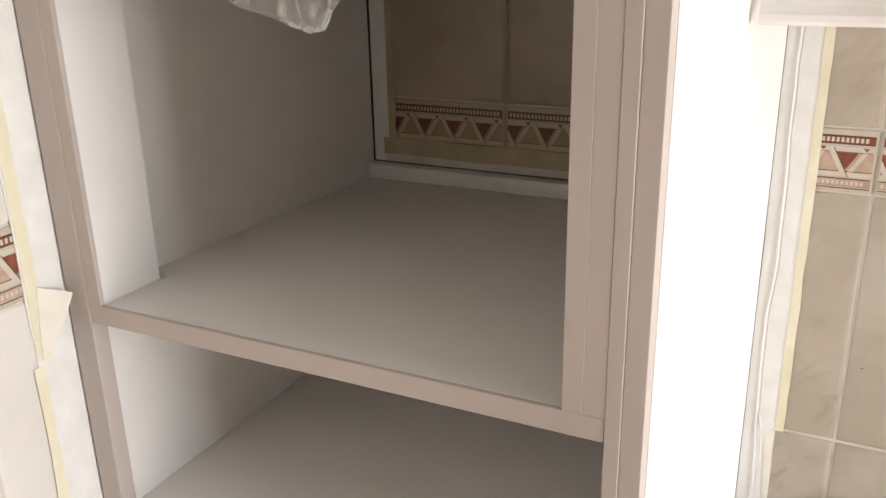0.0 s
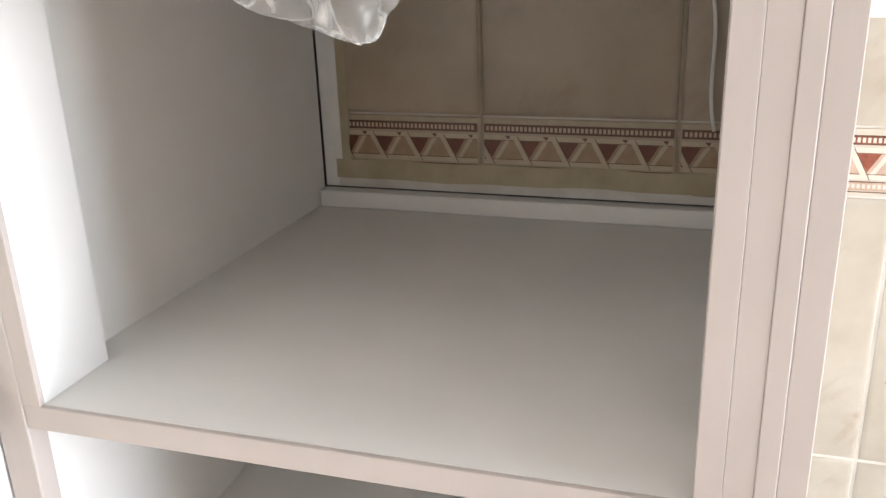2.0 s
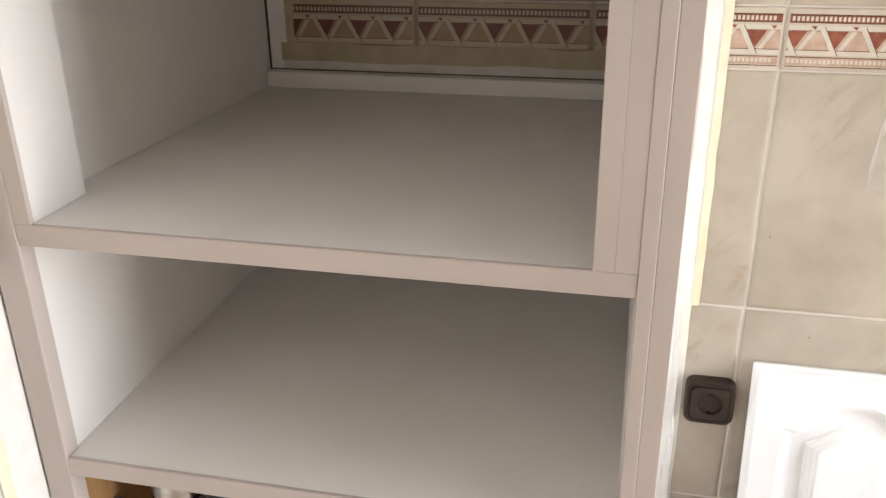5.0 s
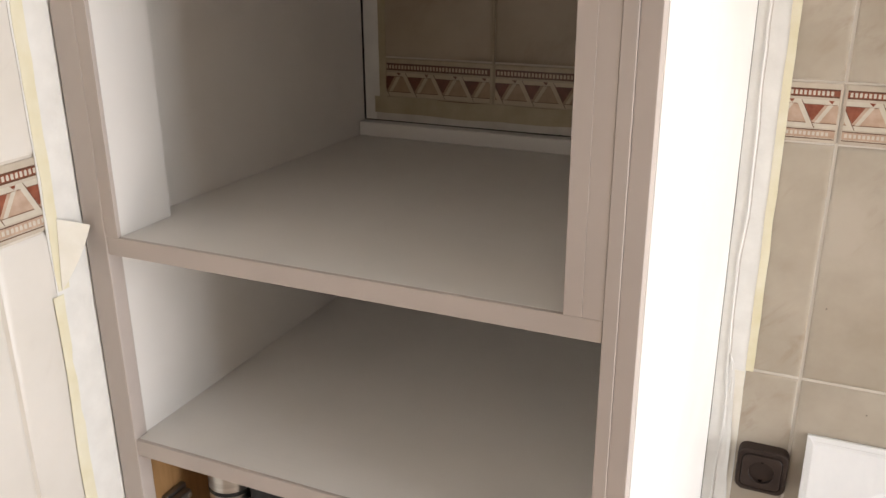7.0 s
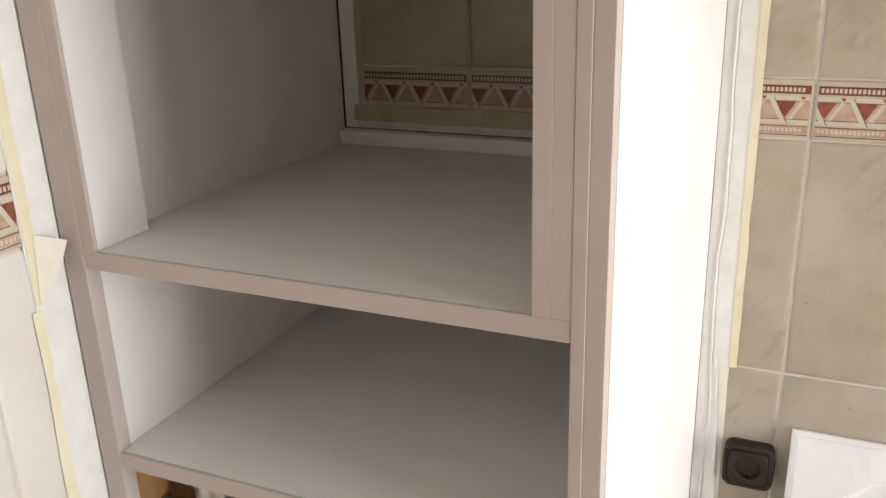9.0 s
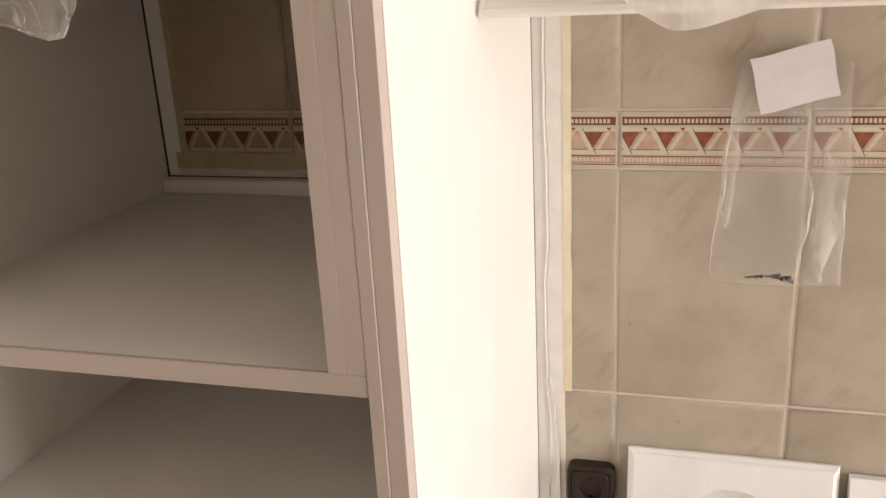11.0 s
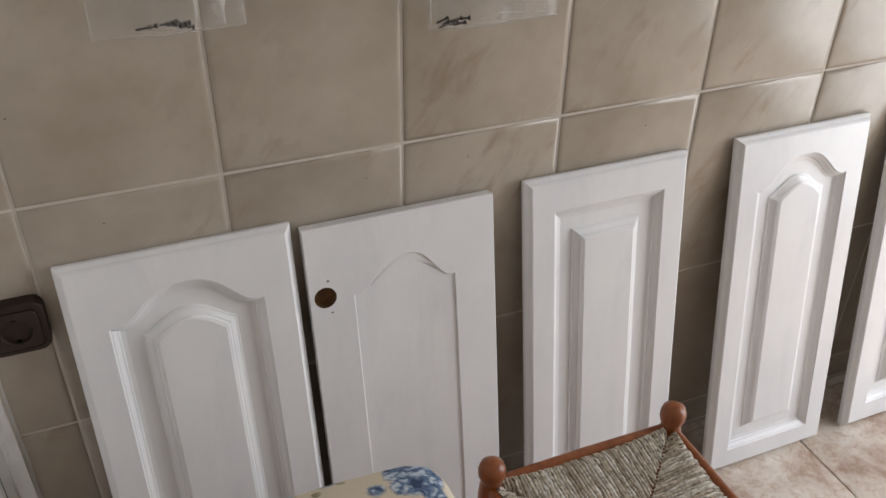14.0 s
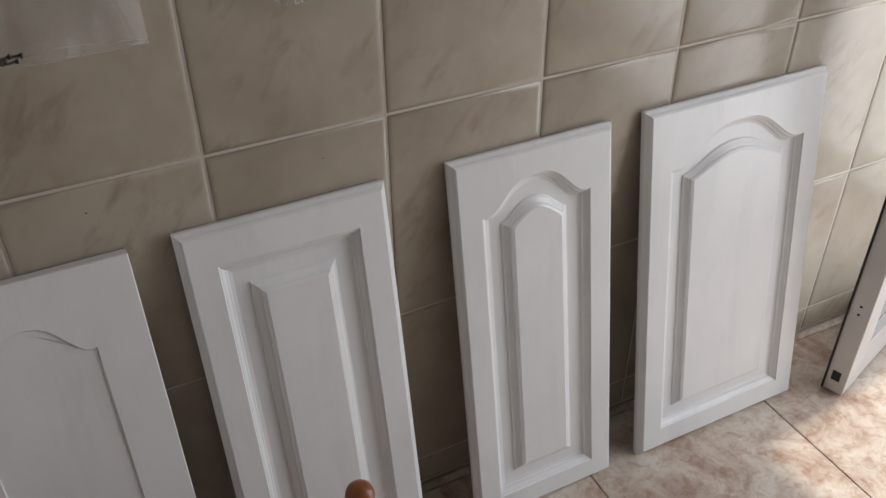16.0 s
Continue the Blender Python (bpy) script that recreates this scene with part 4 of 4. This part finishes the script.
# ---- rush stools ----
def stool(x, y, turn, label, w=0.298, d=0.300, seat=0.392):
    s = thing("rush_stool", pose(x, y, 0.0) @ pose(0, 0, 0, 0, 0, turn), label, "stool", "rush-seated stools")
    for sx in (-1, 1):
        for sy in (-1, 1):
            part("leg", lathe([(0.011, 0.002), (0.014, 0.02), (0.017, 0.20), (0.018, seat - 0.025), (0.0165, seat - 0.002), (0.0145, seat + 0.006), (0.0155, seat + 0.012), (0.0190, seat + 0.020),
                               (0.0195, seat + 0.030), (0.0170, seat + 0.039), (0.010, seat + 0.044), (0.003, seat + 0.0455)], 20, m=pose(sx * w / 2, sy * d / 2, 0)), STAIN_WOOD, s, local=True)
    for sy in (-1, 1):
        part("seat_rail", tube([(-w / 2 + 0.012, sy * (d / 2 + 0.002), seat - 0.002), (0, sy * (d / 2 + 0.003), seat - 0.001), (w / 2 - 0.012, sy * (d / 2 + 0.002), seat - 0.002)], 0.0085, 12), STAIN_WOOD, s, local=True)
        for z in (0.12, 0.24):
            part("stretcher", tube([(-w / 2 + 0.01, sy * d / 2, z), (w / 2 - 0.01, sy * d / 2, z)], 0.008, 10), STAIN_WOOD, s, local=True)
    for sx in (-1, 1):
        part("seat_rail", tube([(sx * (w / 2 + 0.002), -d / 2 + 0.012, seat - 0.004), (sx * (w / 2 + 0.003), 0, seat - 0.003), (sx * (w / 2 + 0.002), d / 2 - 0.012, seat - 0.004)], 0.0085, 12), STAIN_WOOD, s, local=True)
        for z in (0.10, 0.22):
            part("stretcher", tube([(sx * w / 2, -d / 2 + 0.01, z), (sx * w / 2, d / 2 - 0.01, z)], 0.008, 10), STAIN_WOOD, s, local=True)
    # strands run square to each rail and meet on the diagonals
    r = random.Random(4)
    bm = bmesh.new()
    n = 54
    for side_no in range(4):
        a, b = (w, d) if side_no % 2 == 0 else (d, w)
        rot = pose(0, 0, 0, 0, 0, 90 * side_no)
        for i in range(n):
            p = -a / 2 + 0.014 + (a - 0.028) * (i + 0.5) / n
            inner = -b / 2 * (abs(p) / (a / 2)) - 0.002
            y0 = -b / 2 + 0.002
            if inner - y0 < 0.004:
                continue
            pts, rad = [], []
            ph = r.uniform(0, 6)
            for k in range(9):
                q = k / 8
                yy = y0 + (inner - y0) * q
                zz = seat + 0.006 - 0.010 * q ** 1.5 + r.uniform(-0.0006, 0.0006) + 0.001 * math.sin(ph)
                if k == 0:
                    zz -= 0.009
                pts.append(rot @ Vector((p + r.uniform(-0.0014, 0.0014), yy, zz)))
                rad.append(0.0026 + 0.0005 * math.sin(ph + q * 22))
            tube(pts, rad, 6, bm)
    weave = part("seat", bm, RUSH_STRAND, s, "woven twisted rush seat", local=True)
    tagged(weave, kind="stuff")
    return s


def rush_mat():
    m, nt, bsdf, co = base_mat("twisted_rush", 0.7)
    g = nt.nodes.new("ShaderNodeNewGeometry").outputs["Random Per Island"]
    tone = ramp(nt, g, [(0.0, (0.42, 0.35, 0.26)), (0.35, (0.60, 0.53, 0.42)), (0.75, (0.72, 0.66, 0.56)), (1.0, (0.84, 0.80, 0.72))])
    streaks = ramp(nt, noise_tex(nt, co, 160.0, 4, 0.7), [(0.35, (0.35, 0.33, 0.30)), (0.6, (1, 1, 1))])
    nt.links.new(mixcol(nt, 1.0, tone, streaks, "MULTIPLY"), bsdf.inputs["Base Color"])
    bump(nt, bsdf, noise_tex(nt, co, 260.0, 3), 0.6, 0.001)
    return m


RUSH_STRAND = rush_mat()
stool(0.669, -0.442, 0, "red-brown wooden stool with a woven rush seat")
stool(0.262, -0.475, 0, "red-brown wooden rush stool under a floral cushion")

# floral cushion on the second stool
def cushion(u, v):
    a = 2 * math.pi * u
    c, s = math.cos(a), math.sin(a)
    k = 1 / max(abs(c), abs(s)) if max(abs(c), abs(s)) > 0 else 1
    k = 0.78 * min(k, 1.32) + 0.12
    f = math.sin(math.pi * v)
    return (0.196 * k * c * f ** 0.30, 0.196 * k * s * f ** 0.30, 0.050 - 0.050 * math.cos(math.pi * v) + 0.026 * max(0.0, v - 0.5) * f ** 0.5 * (1 + 0.8 * c * (1 if c > 0 else 0.2)) + 0.006 * wob(c * f, s * f, v, 3))


cush = thing("cushion", pose(0.262, -0.456, 0.403) @ pose(0, 0, 0, 0, 0, -2), "cream cushion with blue flowers and dark piping", "cushion")
part("cover", sheet(cushion, 48, 18), FLORAL, cush, local=True)
part("piping", tube([cushion(i / 60, 0.5) for i in range(61)], 0.0032, 8), BLACK, cush, "dark piping", local=True)

# ---- balcony door leaf standing open ----
leaf_dir = math.degrees(math.atan2(0.051, 0.155))
balcony_door = thing("balcony_door", pose(1.918, -0.196, 0.006) @ pose(0, 0, 0, 0, 0, leaf_dir), "open white aluminium balcony door with glass panes", "door", "", "structure")
B = balcony_door
part("frame_stile", box(0.0, 0.07, 0.0, 0.045, 0.0, 2.05, 0.002), ALU, B, local=True)
part("frame_stile", box(0.63, 0.70, 0.0, 0.045, 0.0, 2.05, 0.002), ALU, B, local=True)
part("frame_rail", box(0.0702, 0.6298, 0.001, 0.044, 0.0, 0.10, 0.002), ALU, B, local=True)
part("frame_rail", box(0.0702, 0.6298, 0.001, 0.044, 1.96, 2.05, 0.002), ALU, B, local=True)
part("gasket", box(-0.0035, -0.0002, 0.0405, 0.0450, 0.0, 2.05, 0.0008), BLACK, B, "black rubber gasket", local=True)
glass = bpy.data.materials.new("clear_glass")
glass.use_nodes = True
gb = glass.node_tree.nodes["Principled BSDF"]
gb.inputs["Transmission Weight"].default_value, gb.inputs["Roughness"].default_value, gb.inputs["IOR"].default_value = 1.0, 0.02, 1.45
pane = part("pane", box(0.0702, 0.6298, 0.019, 0.025, 0.1002, 1.9598), glass, B, local=True)
pane.visible_shadow = False
part("bolt_hole", box(-0.0008, 0.0006, 0.014, 0.032, 0.030, 0.055, 0.0002), BLACK, B, "black bolt hole", local=True)
for dz in (0.21, 0.23):
    part("screw", lathe([(0.003, 0), (0.003, 0.001)], 10, m=pose(0.0002, 0.022, dz, 0, -90, 0)), BLACK, B, local=True)


# chips in the glaze
for x, z in ((0.096, 0.747), (0.445, 0.742), (0.600, 0.748), (0.47, 1.01), (0.02, 0.905), (0.905, 0.745)):
    part("glaze_chip", lathe([(0.0011, 0), (0.0008, 0.0003)], 9, m=pose(x, 0.0, z, 90, 0, 0)), SCREW, masking, "tiny dark chip in the tile glaze")

# ---- tiles of walls and floor, last ----
def tile_mesh(name, w, h, mat, rim=0.0080, sink=0.0036):
    """One tile, face towards -y, with softly rounded edges."""
    bm = bmesh.new()
    loops = []
    for i, y in ((0.0, 0.006), (0.0, sink), (0.2 * rim, 0.5 * sink), (0.55 * rim, 0.16 * sink), (rim, 0.0)):
        loops.append([bm.verts.new((x, y, z)) for x, z in ((i, i), (w - i, i), (w - i, h - i), (i, h - i))])
    for a, b in zip(loops, loops[1:]):
        for k in range(4):
            bm.faces.new((a[k], a[(k + 1) % 4], b[(k + 1) % 4], b[k]))
    bm.faces.new(loops[-1])
    return smooth(mesh_of(name, bm, mat), 60)


def quad(bm, pts, y, mi):
    f = bm.faces.new([bm.verts.new((x, y, z)) for x, z in pts])
    f.material_index = mi


def border_mesh(w, h, x0=0.0, colours=None):
    """A border tile: beaded lines, slanting cream bars, red and pink triangles; x0 starts within the pattern."""
    ground_glaze, *inks = colours or (BORDER, BORDER_BAR, BORDER_LINE, BORDER_RED, BORDER_PINK)
    me = tile_mesh("border_tile", w, h, ground_glaze, 0.0040, 0.0016)
    bm = bmesh.new()
    bm.from_mesh(me)
    y1, y2, y3 = -0.0003, -0.0005, -0.0007
    e = 0.003

    def clip(pts):
        return [(min(max(x, e), w - e), z) for x, z in pts]

    for zc, hh, line in ((h - 0.0135, 0.0058, 2), (0.0125, 0.0052, 4)):
        quad(bm, clip([(e, zc - hh), (w - e, zc - hh), (w - e, zc + hh), (e, zc + hh)]), y1, line)
        quad(bm, clip([(e, zc - hh * 0.62), (w - e, zc - hh * 0.62), (w - e, zc + hh * 0.62), (e, zc + hh * 0.62)]), y2, 3 if line == 2 else 4)
        n = int((w - 0.010) / 0.0056)
        for i in range(n):
            xx = 0.006 + i * 0.0056
            quad(bm, [(xx, zc - hh * 0.5), (xx + 0.0034, zc - hh * 0.5), (xx + 0.0034, zc + hh * 0.5), (xx, zc + hh * 0.5)], y3, 1)
    zb, zt = 0.0205, h - 0.0225
    quad(bm, clip([(e, zt - 0.006), (w - e, zt - 0.006), (w - e, zt), (e, zt)]), y1, 1)
    quad(bm, clip([(e, zb), (w - e, zb), (w - e, zb + 0.006), (e, zb + 0.006)]), y1, 1)
    quad(bm, clip([(e, zb + 0.006), (w - e, zb + 0.006), (w - e, zt - 0.006), (e, zt - 0.006)]), y1, 4)
    quad(bm, clip([(e, zb + 0.0062), (w - e, zb + 0.0062), (w - e, zb + 0.0072), (e, zb + 0.0072)]), y2, 2)
    quad(bm, clip([(e, zb - 0.0032), (w - e, zb - 0.0032), (w - e, zb - 0.0020), (e, zb - 0.0020)]), y2, 2)
    quad(bm, clip([(e, 0.0050), (w - e, 0.0050), (w - e, 0.0062), (e, 0.0062)]), y2, 2)
    quad(bm, clip([(e, zt - 0.0069), (w - e, zt - 0.0069), (w - e, zt - 0.0062), (e, zt - 0.0062)]), y2, 2)
    def trim(pts):
        """A polygon cut off at the tile's two ends."""
        for lim, sign in ((e, 1), (w - e, -1)):
            cut = []
            for (ax, az), (bx, bz) in zip(pts, pts[1:] + pts[:1]):
                ina, inb = (ax - lim) * sign >= 0, (bx - lim) * sign >= 0
                if ina:
                    cut.append((ax, az))
                if ina != inb:
                    f = (lim - ax) / (bx - ax)
                    cut.append((lim, az + (bz - az) * f))
            pts = cut
            if len(pts) < 3:
                return []
        return pts

    p = COL / 5
    k = -1
    while (k - 1) * p < w + x0:
        c = k * p + 0.0135 - x0 - GAPW / 2
        for pts, y, mi in (([(c - 0.0135, zt - 0.007), (c + 0.0015, zb + 0.009), (c + 0.0145, zt - 0.007)], y2, 3),
                           ([(c - 0.0225, zt - 0.0005), (c - 0.0155, zt - 0.0005), (c + 0.0045, zb), (c - 0.0025, zb)], y3, 1),
                           ([(c - 0.0155, zt - 0.0005), (c - 0.0144, zt - 0.0005), (c + 0.0056, zb), (c + 0.0045, zb)], y3, 2),
                           ([(c + 0.0195, zt - 0.0065), (c + 0.0255, zt - 0.0065), (c + 0.0105, zb + 0.007), (c + 0.0045, zb + 0.007)], y3, 1),
                           ([(c + 0.0262, zt - 0.0004), (c + 0.0185, zt - 0.0004), (c + 0.0235, zt - 0.005)], y3, 3)):
            pts = trim(pts)
            if pts:
                quad(bm, pts, y, mi)
        k += 1
    bm.to_mesh(me)
    bm.free()
    for m in inks:
        me.materials.append(m)
    return me


GAPW = 0.0032
AGED_BORDER = (plain("yellowed_border_glaze", (0.38, 0.30, 0.20), (0.46, 0.38, 0.27), 0.35, 40, 200, 0.05), plain("yellowed_border_bars", (0.47, 0.385, 0.265), (0.55, 0.465, 0.335), 0.35, 60, 200, 0.05),
               plain("brown_border_lines", (0.08, 0.032, 0.018), (0.13, 0.055, 0.03), 0.35, 90, 200, 0.05), plain("brown_red_border_triangles", (0.10, 0.028, 0.014), (0.17, 0.052, 0.026), 0.35, 60, 200, 0.05),
               plain("tan_border_triangles", (0.30, 0.20, 0.12), (0.40, 0.28, 0.18), 0.35, 60, 200, 0.05))
BT, BH = ROW0 + ROW, 0.084                   # border: its lower joint and its height
MESHES = {}


def courses(low):
    rows = [(0.004 + 0.0, 0.07 + low)]
    z = 0.070 + low
    rows += [(z, z + ROW), (z + ROW, z + 2 * ROW), (z + 2 * ROW, z + 3 * ROW)]
    zb = z + 3 * ROW
    rows += [(zb, zb + BH)]
    zu = zb + BH
    rows += [(zu, zu + ROW), (zu + ROW, zu + 2 * ROW), (zu + 2 * ROW, min(zu + 3 * ROW, ZC))]
    return rows


def lay(wall, start, stops, low, m, glaze=TILE):
    """Tiles along one wall; m turns the run's own frame into the room's."""
    for a, b in zip([start] + stops, stops):
        for no, (z0, z1) in enumerate(courses(low)):
            low_gap, top_gap = (0.0008 if no == 5 else 0.0014 if no == 4 else GAPW / 2), (0.0008 if no == 3 else 0.0014 if no == 4 else GAPW / 2)
            w, h = round(b - a - GAPW, 4), round(z1 - z0 - low_gap - top_gap, 4)
            kind = AGED_TILE if wall == wall_back and b < -0.1 and no > 2 else glaze
            skip = round((a - stops[0]) % COL, 3) % COL
            key = (w, h, no == 4, skip, kind.name)
            if key not in MESHES:
                MESHES[key] = border_mesh(w, h, skip, AGED_BORDER if kind == AGED_TILE else None) if no == 4 else tile_mesh("tile", w, h, kind)
            t = new("border_tile" if no == 4 else "tile", MESHES[key])
            t.parent = wall
            t.matrix_basis = Matrix.Translation(-wall.location) @ m @ Matrix.Translation((a + GAPW / 2, 0, z0 + low_gap))


lay(wall_back, XL + 0.002, [-0.75, -0.50, -0.25, -0.13] + [COL * i for i in range(0, 11)] + [XR - 0.001], 0.0, Matrix())
SIDE = Matrix(((0, -1, 0, XL), (1, 0, 0, 0), (0, 0, 1, 0), (0, 0, 0, 1)))
# side wall tiles are a paler tone than the back wall's
lay(wall_left, -2.203, [-1.953 + COL * i for i in range(0, 6)] + [-0.60], LOW, SIDE, PALE_TILE)

FT = 0.4375
fm = {}
for i in range(-5, 5):
    for j in range(0, 8):
        x0, x1 = max(1.3325 + FT * i, XL), min(1.3325 + FT * (i + 1), XR)
        y1, y0 = -0.02 - FT * (j - 1), max(-0.02 - FT * j, YB)
        y1 = min(y1, 0.0)
        if x1 - x0 < 0.02 or y1 - y0 < 0.015:
            continue
        key = (round(x1 - x0, 4), round(y1 - y0, 4))
        if key not in fm:
            me = tile_mesh("floor_tile", key[0] - 0.003, key[1] - 0.003, FLOOR_TILE, 0.0035, 0.0015)
            me.transform(Matrix(((1, 0, 0, 0), (0, 0, 1, 0), (0, -1, 0, 0), (0, 0, 0, 1))))
            fm[key] = me
        t = new("tile", fm[key])
        t.parent = floor
        t.location = Vector((x0 + 0.0015, y0 + 0.0015, 0.0)) - floor.location
